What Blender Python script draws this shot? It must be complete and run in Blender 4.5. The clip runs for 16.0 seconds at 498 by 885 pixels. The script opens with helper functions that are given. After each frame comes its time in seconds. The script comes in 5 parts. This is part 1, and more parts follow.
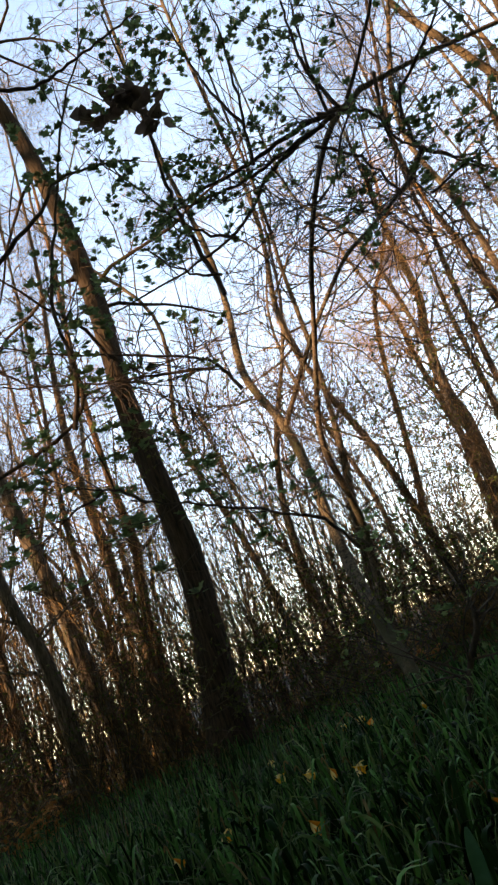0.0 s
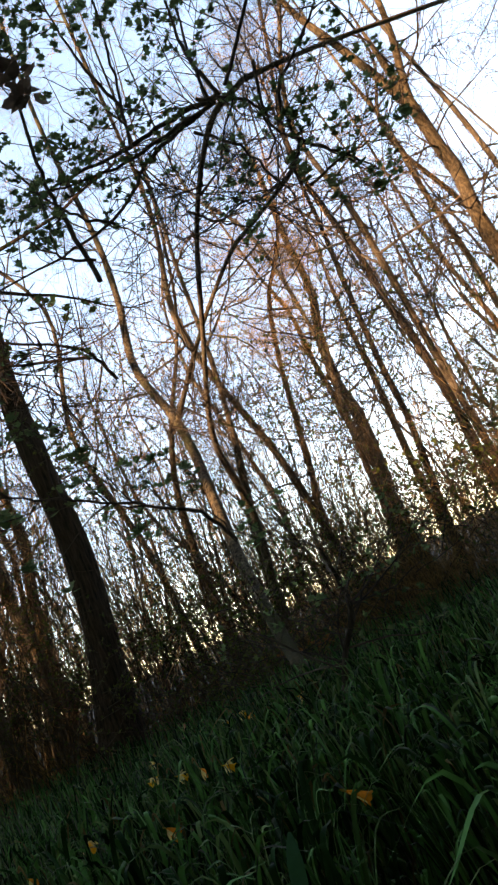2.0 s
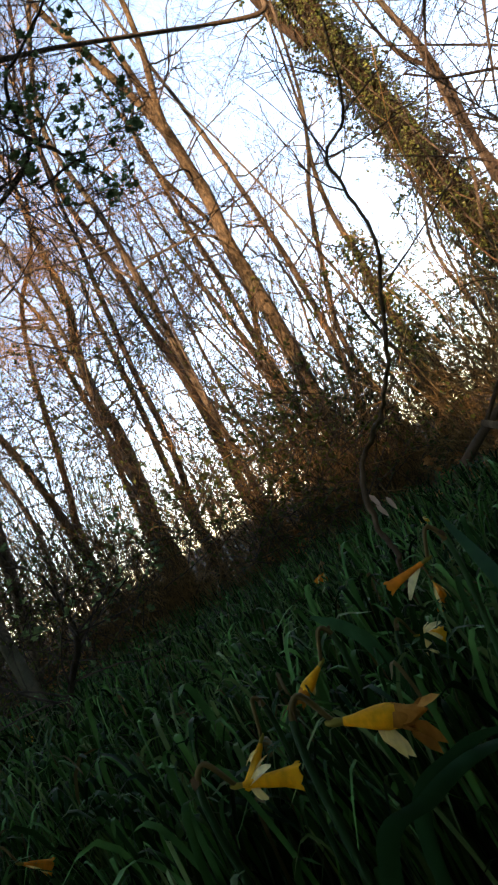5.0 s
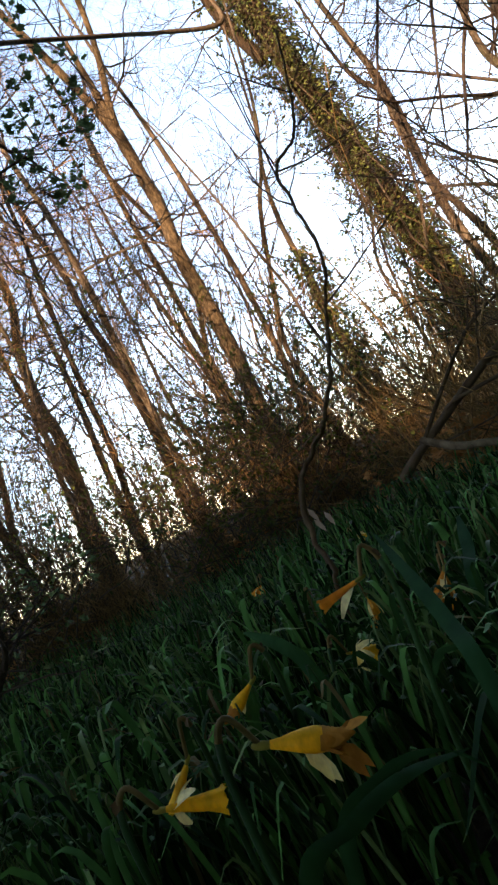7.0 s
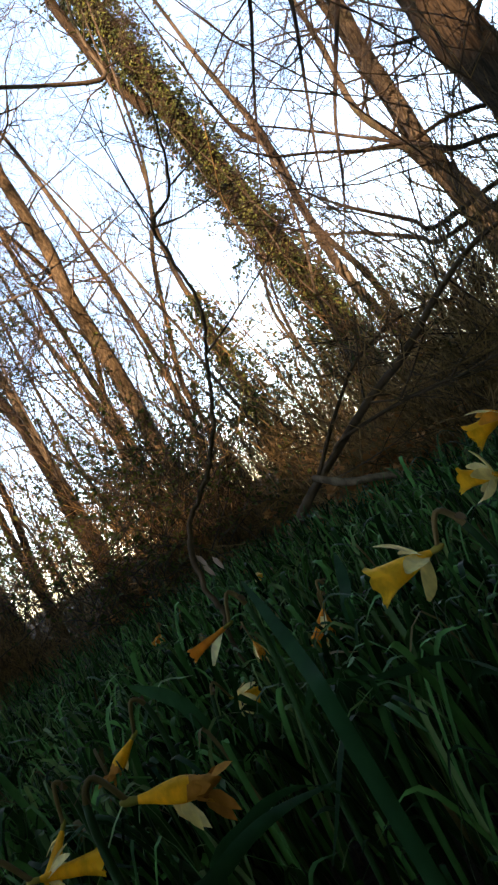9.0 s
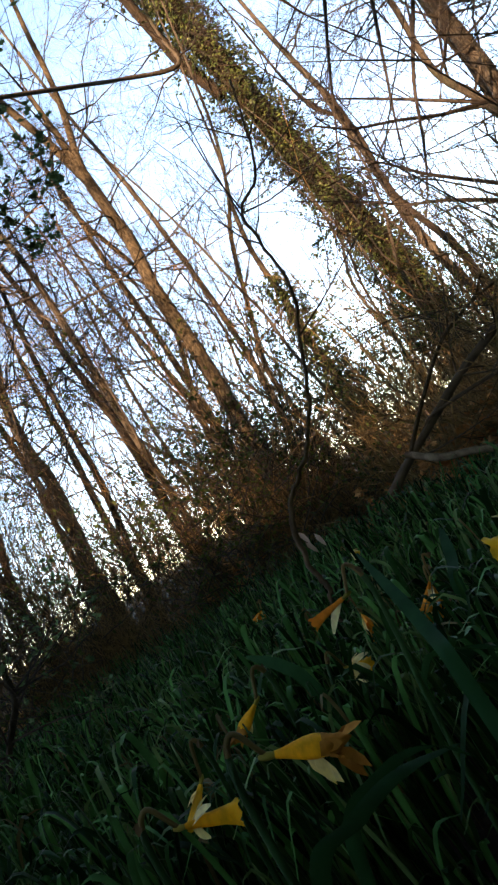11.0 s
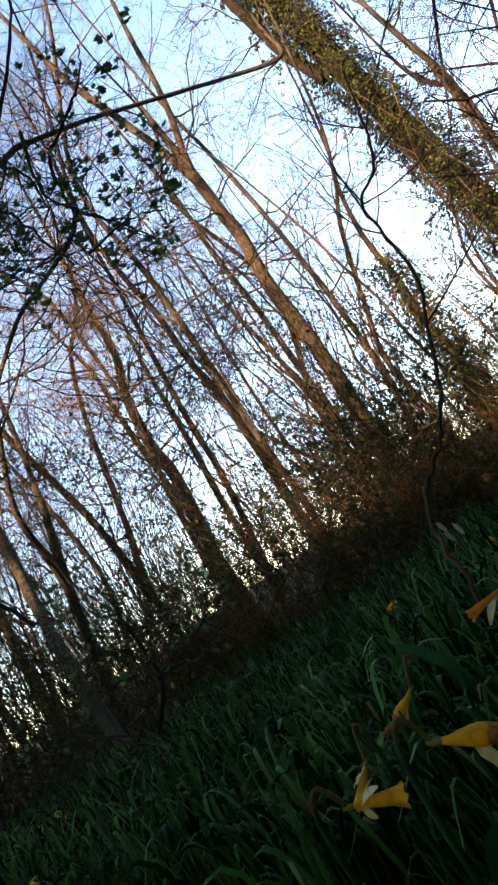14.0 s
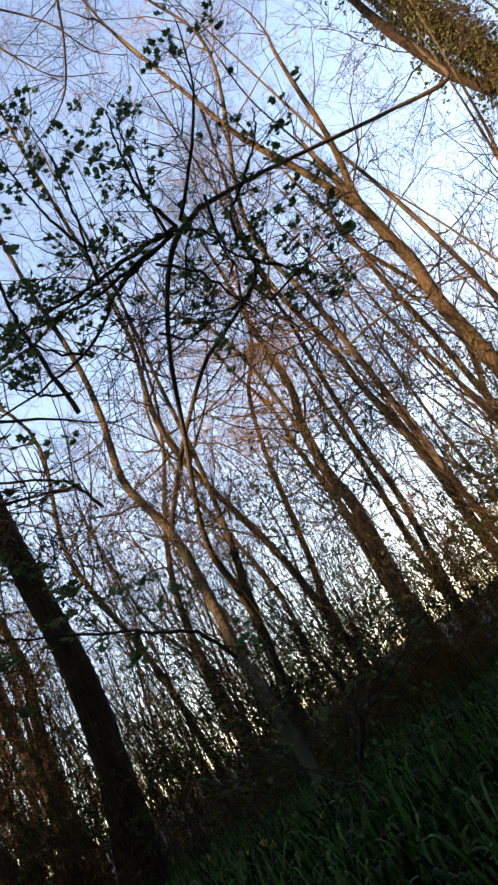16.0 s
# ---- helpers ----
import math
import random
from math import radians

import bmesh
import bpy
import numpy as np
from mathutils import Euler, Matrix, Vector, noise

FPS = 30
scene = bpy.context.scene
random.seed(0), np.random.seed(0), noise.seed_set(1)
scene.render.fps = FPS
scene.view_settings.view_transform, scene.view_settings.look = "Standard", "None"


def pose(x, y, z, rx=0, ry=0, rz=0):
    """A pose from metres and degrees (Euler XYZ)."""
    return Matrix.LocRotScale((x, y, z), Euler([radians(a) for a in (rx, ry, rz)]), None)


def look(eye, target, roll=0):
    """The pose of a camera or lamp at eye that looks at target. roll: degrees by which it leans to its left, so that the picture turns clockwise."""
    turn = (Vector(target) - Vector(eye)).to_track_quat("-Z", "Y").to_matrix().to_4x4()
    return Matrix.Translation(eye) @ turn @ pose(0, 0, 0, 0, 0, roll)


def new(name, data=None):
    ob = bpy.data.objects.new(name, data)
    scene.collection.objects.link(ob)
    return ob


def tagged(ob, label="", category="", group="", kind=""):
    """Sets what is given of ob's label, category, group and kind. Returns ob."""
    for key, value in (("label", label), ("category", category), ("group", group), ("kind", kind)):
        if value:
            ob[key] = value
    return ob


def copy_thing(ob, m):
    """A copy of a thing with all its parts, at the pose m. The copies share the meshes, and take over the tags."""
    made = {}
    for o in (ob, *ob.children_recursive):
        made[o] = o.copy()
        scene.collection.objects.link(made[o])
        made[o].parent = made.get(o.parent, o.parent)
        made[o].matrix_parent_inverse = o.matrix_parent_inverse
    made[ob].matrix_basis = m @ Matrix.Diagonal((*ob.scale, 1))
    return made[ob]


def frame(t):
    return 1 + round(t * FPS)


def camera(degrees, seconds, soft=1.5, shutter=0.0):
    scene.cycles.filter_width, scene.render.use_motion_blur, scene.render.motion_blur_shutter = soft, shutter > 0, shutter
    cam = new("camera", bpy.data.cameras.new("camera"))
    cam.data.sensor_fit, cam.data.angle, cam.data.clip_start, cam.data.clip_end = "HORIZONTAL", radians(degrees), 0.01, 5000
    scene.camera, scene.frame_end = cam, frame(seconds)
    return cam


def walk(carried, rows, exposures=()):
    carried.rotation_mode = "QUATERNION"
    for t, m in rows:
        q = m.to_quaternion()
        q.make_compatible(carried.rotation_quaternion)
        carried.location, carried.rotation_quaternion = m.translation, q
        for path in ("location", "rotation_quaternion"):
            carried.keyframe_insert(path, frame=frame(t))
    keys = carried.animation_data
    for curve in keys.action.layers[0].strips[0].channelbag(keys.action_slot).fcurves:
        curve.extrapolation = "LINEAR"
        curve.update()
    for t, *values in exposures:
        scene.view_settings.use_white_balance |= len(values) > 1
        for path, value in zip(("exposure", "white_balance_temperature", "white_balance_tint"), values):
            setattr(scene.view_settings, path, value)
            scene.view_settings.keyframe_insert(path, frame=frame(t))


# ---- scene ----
cam = camera(39.8, 16.0, soft=2.4)
EXPOSURES = [(0.0, 2.88, 8900, 21), (4.5, 2.78, 7900, 21), (8.0, 2.86, 7700, 20), (11.0, 2.7, 7300, 18), (14.0, 2.55, 7100, 18), (16.0, 2.34, 7900, 23)]
PATH = [
    (0, (0.005, -0.023, 0.389), (0.276, 1.852, 1.03), -23.3),
    (0.5, (0.018, -0.025, 0.377), (0.341, 1.845, 1.007), -23.8),
    (1, (0.035, -0.013, 0.376), (0.41, 1.854, 0.989), -24.5),
    (1.5, (0.055, 0.006, 0.371), (0.513, 1.871, 0.931), -25.3),
    (2, (0.073, 0.025, 0.366), (0.605, 1.883, 0.882), -26.0),
    (2.5, (0.086, 0.042, 0.36), (0.704, 1.886, 0.829), -26.0),
    (3, (0.104, 0.052, 0.356), (0.816, 1.872, 0.781), -26.6),
    (3.5, (0.13, 0.064, 0.352), (0.939, 1.857, 0.716), -27.8),
    (4, (0.151, 0.06, 0.348), (1.096, 1.788, 0.695), -28.5),
    (4.5, (0.18, 0.061, 0.341), (1.242, 1.733, 0.621), -29.6),
    (7, (0.197, 0.067, 0.342), (1.438, 1.625, 0.528), -28.6),
    (7.5, (0.206, 0.055, 0.337), (1.612, 1.472, 0.46), -30.2),
    (8, (0.207, 0.037, 0.333), (1.691, 1.37, 0.483), -31.7),
    (10.5, (0.188, 0.03, 0.335), (1.549, 1.486, 0.494), -33.7),
    (11, (0.176, 0.028, 0.342), (1.463, 1.541, 0.576), -33.6),
    (11.5, (0.175, 0.026, 0.341), (1.437, 1.559, 0.588), -34.1),
    (12, (0.174, 0.025, 0.341), (1.429, 1.562, 0.591), -34.2),
    (12.5, (0.172, 0.023, 0.343), (1.402, 1.578, 0.607), -34.5),
    (13, (0.167, 0.02, 0.345), (1.37, 1.59, 0.641), -34.6),
    (13.5, (0.161, 0.018, 0.349), (1.302, 1.629, 0.671), -34.9),
    (14, (0.145, 0.014, 0.361), (1.178, 1.681, 0.753), -34.7),
    (14.5, (0.135, -0.002, 0.372), (1.104, 1.675, 0.87), -35.4),
    (15, (0.121, -0.009, 0.38), (0.965, 1.71, 0.958), -34.9),
    (15.5, (0.12, -0.013, 0.384), (0.846, 1.74, 1.014), -34.7),
    (16, (0.11, -0.029, 0.387), (0.766, 1.713, 1.118), -33.9),
]
walk(cam, [(t, look(eye, target, roll)) for t, eye, target, roll in PATH], EXPOSURES)

# ---- light ----
SUN_AZ, SUN_EL = radians(-112), radians(13)  # azimuth clockwise from +y
world = bpy.data.worlds.new("sky")
scene.world = world
world.use_nodes = True
wn = world.node_tree
sky = wn.nodes.new("ShaderNodeTexSky")
sky.sky_type, sky.sun_disc = "NISHITA", False
sky.sun_elevation, sky.sun_rotation = SUN_EL, SUN_AZ
sky.air_density, sky.dust_density, sky.ozone_density = 1.0, 0.2, 1.9
wn.links.new(sky.outputs[0], wn.nodes["Background"].inputs[0])
wn.nodes["Background"].inputs[1].default_value = 0.15
sun_data = bpy.data.lights.new("sun", "SUN")
sun_data.energy, sun_data.angle, sun_data.color = 2.5, radians(0.6), (1.0, 0.70, 0.45)
sun = new("sun", sun_data)
sun_dir = Vector((math.sin(SUN_AZ) * math.cos(SUN_EL), math.cos(SUN_AZ) * math.cos(SUN_EL), math.sin(SUN_EL)))
sun.matrix_world = look(sun_dir * 60, (0, 0, 0))


# ---- materials ----
def node_mat(name):
    m = bpy.data.materials.new(name)
    m.use_nodes = True
    t = m.node_tree
    return m, t, t.nodes["Principled BSDF"], t.nodes.new, t.links.new


def ramp(t, src, stops):
    r = t.nodes.new("ShaderNodeValToRGB")
    e = r.color_ramp.elements
    while len(e) < len(stops):
        e.new(0.5)
    for el, (p, c) in zip(e, stops):
        el.position, el.color = p, (*c, 1)
    t.links.new(src, r.inputs[0])
    return r.outputs[0]


def noise_tex(t, scale, stretch=(1, 1, 1), detail=4.0, rough=0.6):
    co, mp, nz = t.nodes.new("ShaderNodeTexCoord"), t.nodes.new("ShaderNodeMapping"), t.nodes.new("ShaderNodeTexNoise")
    mp.inputs["Scale"].default_value = stretch
    nz.inputs["Scale"].default_value, nz.inputs["Detail"].default_value, nz.inputs["Roughness"].default_value = scale, detail, rough
    t.links.new(co.outputs["Object"], mp.inputs[0])
    t.links.new(mp.outputs[0], nz.inputs[0])
    return nz.outputs[0]


def mixed(t, a, b, fac, mode="MIX"):
    m = t.nodes.new("ShaderNodeMix")
    m.data_type, m.blend_type = "RGBA", mode
    for socket, v in ((m.inputs[6], a), (m.inputs[7], b), (m.inputs[0], fac)):
        if isinstance(v, (int, float)):
            socket.default_value = v
        elif isinstance(v, tuple):
            socket.default_value = (*v, 1)
        else:
            t.links.new(v, socket)
    return m.outputs[2]


def bark(name, low, high, patch, patch_from=0.58, furrow=(9, 9, 1.6), bump=0.6, scale=6.0):
    """Furrowed bark: long grain, broad tone changes, and patches of lichen or algae."""
    m, t, b, node, link = node_mat(name)
    grain = noise_tex(t, scale, furrow, 6, 0.65)
    c = ramp(t, grain, [(0.36, low), (0.62, high)])
    blot = ramp(t, noise_tex(t, 1.7, (1, 1, 0.7), 5), [(patch_from, (0, 0, 0)), (patch_from + 0.12, (1, 1, 1))])
    c = mixed(t, c, patch, blot)
    fleck = ramp(t, noise_tex(t, 38, (1, 1, 0.6), 3), [(0.6, (1, 1, 1)), (0.74, (1.5, 1.45, 1.3))])
    c = mixed(t, c, fleck, 0.6, "MULTIPLY")
    link(c, b.inputs["Base Color"])
    b.inputs["Roughness"].default_value = 0.9
    b.inputs["Specular IOR Level"].default_value = 0.2
    bp = node("ShaderNodeBump")
    bp.inputs["Strength"].default_value, bp.inputs["Distance"].default_value = bump, 0.03
    link(grain, bp.inputs["Height"])
    link(bp.outputs[0], b.inputs["Normal"])
    return m


def leafy(name, dark, light, trans=0.35, rough=0.5, scale=3.0, gloss=0.15, sheen=None, share=0.32):
    """Leaf or petal: two tones by piece and by place, some light coming through."""
    m, t, b, node, link = node_mat(name)
    geo = node("ShaderNodeNewGeometry")
    oi = node("ShaderNodeObjectInfo")
    add = node("ShaderNodeMath")
    add.operation = "ADD"
    link(geo.outputs["Random Per Island"], add.inputs[0])
    link(oi.outputs["Random"], add.inputs[1])
    half = node("ShaderNodeMath")
    half.operation = "FRACT"
    link(add.outputs[0], half.inputs[0])
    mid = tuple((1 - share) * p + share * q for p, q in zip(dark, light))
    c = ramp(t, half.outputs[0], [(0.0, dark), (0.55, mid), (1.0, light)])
    spot = ramp(t, noise_tex(t, scale * 12, (1, 1, 0.5), 3), [(0.35, (0.66, 0.64, 0.6)), (0.65, (1.2, 1.18, 1.1))])
    c = mixed(t, c, spot, 0.8, "MULTIPLY")
    link(c, b.inputs["Base Color"])
    b.inputs["Roughness"].default_value = rough
    b.inputs["Specular IOR Level"].default_value = gloss
    if sheen:
        b.inputs["Specular Tint"].default_value = (*sheen, 1)
    tr, mx = node("ShaderNodeBsdfTranslucent"), node("ShaderNodeMixShader")
    link(c, tr.inputs[0])
    mx.inputs[0].default_value = trans
    out = t.nodes["Material Output"]
    link(b.outputs[0], mx.inputs[1])
    link(tr.outputs[0], mx.inputs[2])
    link(mx.outputs[0], out.inputs[0])
    return m


BARK_OAK = bark("bark_furrowed", (0.010, 0.0075, 0.0055), (0.055, 0.04, 0.026), (0.0413, 0.0468, 0.0193), 0.60, (10, 10, 1.1), 1.0, 5.0)
BARK_GREY = bark("bark_grey", (0.051, 0.0408, 0.0306), (0.1292, 0.1054, 0.0782), (0.068, 0.0748, 0.0408), 0.56)
BARK_PALE = bark("bark_pale", (0.0884, 0.068, 0.0476), (0.204, 0.1632, 0.1122), (0.1088, 0.1054, 0.0578), 0.6, (6, 6, 2), 0.4)
BARK_LICHEN = bark("bark_lichen", (0.035, 0.027, 0.018), (0.125, 0.095, 0.06), (0.16, 0.14, 0.075), 0.57, (5, 5, 2.0), 1.0, 8.0)
BARK_MOTTLED = bark("bark_mottled", (0.022, 0.018, 0.013), (0.13, 0.105, 0.07), (0.05, 0.052, 0.026), 0.52, (5, 5, 2.2), 0.8, 9.0)
BARK_DARK = bark("bark_dark", (0.019, 0.015, 0.0122), (0.0578, 0.0449, 0.034), (0.034, 0.0374, 0.0204), 0.6)
BARK_RED = bark("bark_russet", (0.0612, 0.0374, 0.0238), (0.1632, 0.0986, 0.0578), (0.0748, 0.068, 0.034), 0.62)
TWIG = bark("twig_bark", (0.038, 0.027, 0.016), (0.092, 0.064, 0.038), (0.06, 0.043, 0.026), 0.55, (3, 3, 3), 0.2)
TWIG_DARK = bark("twig_dark_bark", (0.030, 0.024, 0.020), (0.080, 0.062, 0.050), (0.055, 0.052, 0.036), 0.55, (3, 3, 3), 0.2)
# pale orange: the low sun on far twigs is put into their colour
TWIG_SUNLIT = bark("twig_sunlit_bark", (0.18, 0.105, 0.044), (0.40, 0.245, 0.10), (0.30, 0.185, 0.08), 0.5, (3, 3, 3), 0.2)
DEAD = bark("dead_stalk", (0.065, 0.042, 0.018), (0.28, 0.185, 0.075), (0.11, 0.075, 0.03), 0.5, (4, 4, 4), 0.2)
LEAF = leafy("young_leaf", (0.07, 0.13, 0.06), (0.16, 0.24, 0.10), 0.6)
LEAF_FAR = leafy("shrub_leaf", (0.045, 0.07, 0.02), (0.11, 0.13, 0.035), 0.5)
BROAD = leafy("broad_blade", (0.010, 0.042, 0.016), (0.024, 0.082, 0.034), 0.15, 0.55, gloss=0.04, sheen=(0.3, 0.95, 0.55))
WAD = leafy("withered_wad_leaf", (0.10, 0.075, 0.06), (0.24, 0.185, 0.155), 0.35, 0.8)
IVY = leafy("ivy_leaf", (0.04, 0.068, 0.022), (0.16, 0.19, 0.06), 0.1, 0.38)
BROWN_LEAF = leafy("dead_leaf", (0.09, 0.055, 0.035), (0.26, 0.17, 0.11), 0.2, 0.8)
# near-black dark end and low share put shade between the blades into the colour
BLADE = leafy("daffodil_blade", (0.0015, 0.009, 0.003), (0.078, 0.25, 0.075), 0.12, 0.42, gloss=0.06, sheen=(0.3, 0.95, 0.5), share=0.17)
GRASS_LIGHT = leafy("grass_blade_light", (0.035, 0.09, 0.028), (0.12, 0.22, 0.08), 0.25, 0.5)
STRAW = leafy("dry_blade", (0.06, 0.05, 0.02), (0.17, 0.14, 0.06), 0.25, 0.7)
TRUMPET = leafy("trumpet_yellow", (0.90, 0.48, 0.02), (0.96, 0.60, 0.05), 0.4, 0.5, scale=9)
PETAL = leafy("petal_cream", (0.82, 0.68, 0.26), (0.92, 0.82, 0.42), 0.4, 0.5, scale=9)
WILT = leafy("wilted_orange", (0.72, 0.25, 0.025), (0.90, 0.40, 0.05), 0.35, 0.7, scale=9)
BRACKEN = leafy("dry_bracken", (0.28, 0.12, 0.04), (0.52, 0.28, 0.11), 0.3, 0.8)
NECK = leafy("bent_neck", (0.10, 0.085, 0.03), (0.20, 0.14, 0.06), 0.2, 0.6)
PAPER = leafy("papery_sheath", (0.09, 0.06, 0.035), (0.20, 0.14, 0.085), 0.3, 0.8)


def soil():
    m, t, b, node, link = node_mat("leaf_litter_soil")
    c = ramp(t, noise_tex(t, 14, (1, 1, 1), 8, 0.7), [(0.32, (0.010, 0.008, 0.005)), (0.5, (0.03, 0.021, 0.013)), (0.68, (0.08, 0.054, 0.032))])
    moss = ramp(t, noise_tex(t, 0.9, (1, 1, 1), 4), [(0.45, (0, 0, 0)), (0.6, (1, 1, 1))])
    c = mixed(t, c, (0.010, 0.020, 0.008), moss)
    link(c, b.inputs["Base Color"])
    b.inputs["Roughness"].default_value = 0.95
    bp = node("ShaderNodeBump")
    bp.inputs["Distance"].default_value = 0.03
    link(noise_tex(t, 30, (1, 1, 1), 6), bp.inputs["Height"])
    link(bp.outputs[0], b.inputs["Normal"])
    return m


SOIL = soil()


# ---- building tools ----
rng = random.Random(7)


def cross(a, b):
    return np.array((a[1] * b[2] - a[2] * b[1], a[2] * b[0] - a[0] * b[2], a[0] * b[1] - a[1] * b[0]))


def cross_rows(a, b):
    out = np.empty_like(a)
    out[:, 0] = a[:, 1] * b[2] - a[:, 2] * b[1] if b.ndim == 1 else a[:, 1] * b[:, 2] - a[:, 2] * b[:, 1]
    out[:, 1] = a[:, 2] * b[0] - a[:, 0] * b[2] if b.ndim == 1 else a[:, 2] * b[:, 0] - a[:, 0] * b[:, 2]
    out[:, 2] = a[:, 0] * b[1] - a[:, 1] * b[0] if b.ndim == 1 else a[:, 0] * b[:, 1] - a[:, 1] * b[:, 0]
    return out


def flat_faces(faces):
    """Faces as one row of corners and one of sizes."""
    return np.array([i for f in faces for i in f], np.int32), np.array([len(f) for f in faces], np.int32)


TUBES = {}


def tube_faces(n, sides):
    if (n, sides) not in TUBES:
        faces = [(i * sides + k, i * sides + (k + 1) % sides, (i + 1) * sides + (k + 1) % sides, (i + 1) * sides + k) for i in range(n - 1) for k in range(sides)]
        TUBES[n, sides] = flat_faces(faces + [tuple(range((n - 1) * sides, n * sides))])
    return TUBES[n, sides]


class Geo:
    """Gathers many small pieces into one mesh."""

    def __init__(self):
        self.v, self.f, self.s, self.n = [], [], [], 0

    def add(self, verts, faces):
        if isinstance(faces, list):
            faces = flat_faces(faces)
        self.v.append(np.asarray(verts, float))
        self.f.append(faces[0] + self.n)
        self.s.append(faces[1])
        self.n += len(verts)

    def tube(self, pts, radii, sides=6, rough=0.0):
        p = np.asarray(pts, float)
        r = np.asarray(radii, float)
        n = len(p)
        tang = np.empty_like(p)
        tang[1:-1] = p[2:] - p[:-2]
        tang[0], tang[-1] = p[1] - p[0], p[-1] - p[-2]
        tang /= np.sqrt((tang * tang).sum(1, keepdims=True)) + 1e-12
        ref = np.array([1.0, 0.2, 0.1]) if abs(tang[:, 0]).mean() < 0.7 else np.array([0.1, 1.0, 0.2])
        u = cross_rows(tang, ref)
        u /= np.sqrt((u * u).sum(1, keepdims=True)) + 1e-12
        w = cross_rows(tang, u)
        a = np.arange(sides) * 2 * math.pi / sides
        rr = r[:, None] * np.ones(sides)
        if rough:
            ph = rng.uniform(0, 6)
            z = np.arange(n)[:, None]
            rr = rr * (1 + rough * (np.sin(3 * a + ph + 0.25 * z) + 0.7 * np.sin(2 * a - ph + 0.6 * z) + 0.6 * np.sin(5 * a + 1.7 * z + ph)))
        ring = p[:, None] + rr[..., None] * (np.cos(a)[:, None] * u[:, None] + np.sin(a)[:, None] * w[:, None])
        self.add(ring.reshape(-1, 3), tube_faces(n, sides))

    def mesh(self, name, material, smooth=True):
        me = bpy.data.meshes.new(name)
        if self.n:
            corners, sizes = np.concatenate(self.f), np.concatenate(self.s)
            me.vertices.add(self.n)
            me.loops.add(len(corners))
            me.polygons.add(len(sizes))
            me.vertices.foreach_set("co", np.concatenate(self.v).astype(np.float32).ravel())
            me.loops.foreach_set("vertex_index", corners)
            me.polygons.foreach_set("loop_start", np.concatenate([[0], np.cumsum(sizes)[:-1]]).astype(np.int32))
            me.polygons.foreach_set("use_smooth", np.full(len(sizes), smooth))
            me.update(calc_edges=True)
            me.validate()
        me.materials.append(material)
        return me


def part(name, geo, material, parent, label="", smooth=True, kind=""):
    ob = new(name, geo.mesh(name, material, smooth) if isinstance(geo, Geo) else geo)
    ob.parent = parent
    return tagged(ob, label, kind=kind)


def root(name, at, label, category, group=""):
    ob = tagged(new(name), label, category, group)
    ob.location = at
    return ob


def curve(points, steps):
    """A smooth line (Catmull-Rom) through points of any width."""
    p = np.asarray(points, float)
    q = np.vstack([2 * p[0] - p[1], p, 2 * p[-1] - p[-2]])
    t = (np.arange(steps) / steps)[None, :, None]
    a, b, c, d = (q[i : i + len(p) - 1][:, None] for i in range(4))
    out = 0.5 * (2 * b + (c - a) * t + (2 * a - 5 * b + 4 * c - d) * t * t + (3 * b - a - 3 * c + d) * t**3)
    return np.vstack([out.reshape(-1, p.shape[1]), p[-1:]])


def unit(v):
    return v / (math.sqrt(v[0] * v[0] + v[1] * v[1] + v[2] * v[2]) + 1e-12)


def shoot(start, way, length, steps, wander, lift):
    """A wandering line from start: lift bends it up (or down, when negative)."""
    p, d, out = np.array(start, float), unit(np.array(way, float)), [np.array(start, float)]
    for _ in range(steps):
        d = unit(d + np.array([rng.gauss(0, wander), rng.gauss(0, wander), rng.gauss(0, wander) + lift]))
        p = p + d * length / steps
        out.append(p.copy())
    return np.array(out)


def side_way(tangent, angle):
    """A direction at that angle off a tangent, to a random side."""
    r = np.array([rng.gauss(0, 1) for _ in range(3)])
    s = unit(r - tangent * r.dot(tangent))
    return tangent * math.cos(angle) + s * math.sin(angle)


def branch_out(line, radii, lengths, counts, angles, geos, sides, start=0.15, lift=0.1, wander=0.12, level=0, thin=0.45, least=0.0022, tips=None):
    """Grows branches along a line, and twigs on those, level by level, each level into its own Geo."""
    if level >= len(lengths):
        return
    n = len(line)
    for _ in range(counts[level] if level == 0 else max(1, int(round(counts[level] * rng.uniform(0.6, 1.4))))):
        s = start + (1 - start) * rng.random() ** 0.9
        x = s * (n - 1)
        i = min(int(x), n - 2)
        at = line[i] + (line[i + 1] - line[i]) * (x - i)
        r = radii[i] + (radii[i + 1] - radii[i]) * (x - i)
        way = side_way(unit(line[i + 1] - line[i]), radians(rng.uniform(*angles)))
        steps = (7, 4, 3, 2)[level] if len(lengths) > 2 else (4, 3)[level]
        b = shoot(at, way, lengths[level] * rng.uniform(0.55, 1.25) * (1.15 - 0.5 * s), steps, wander, lift)
        r0 = max(least, min(r * thin, (0.0085, 0.0075, 0.007, 0.007)[level] * lengths[level]))
        rb = np.linspace(r0, max(least * 0.7, r0 * 0.25), len(b))
        geos[level].tube(b, rb, sides[level])
        if tips is not None and level == len(lengths) - 1:
            tips.append(b)
        branch_out(b, rb, lengths, counts, angles, geos, sides, 0.15, lift, wander * 1.2, level + 1, thin, least, tips)


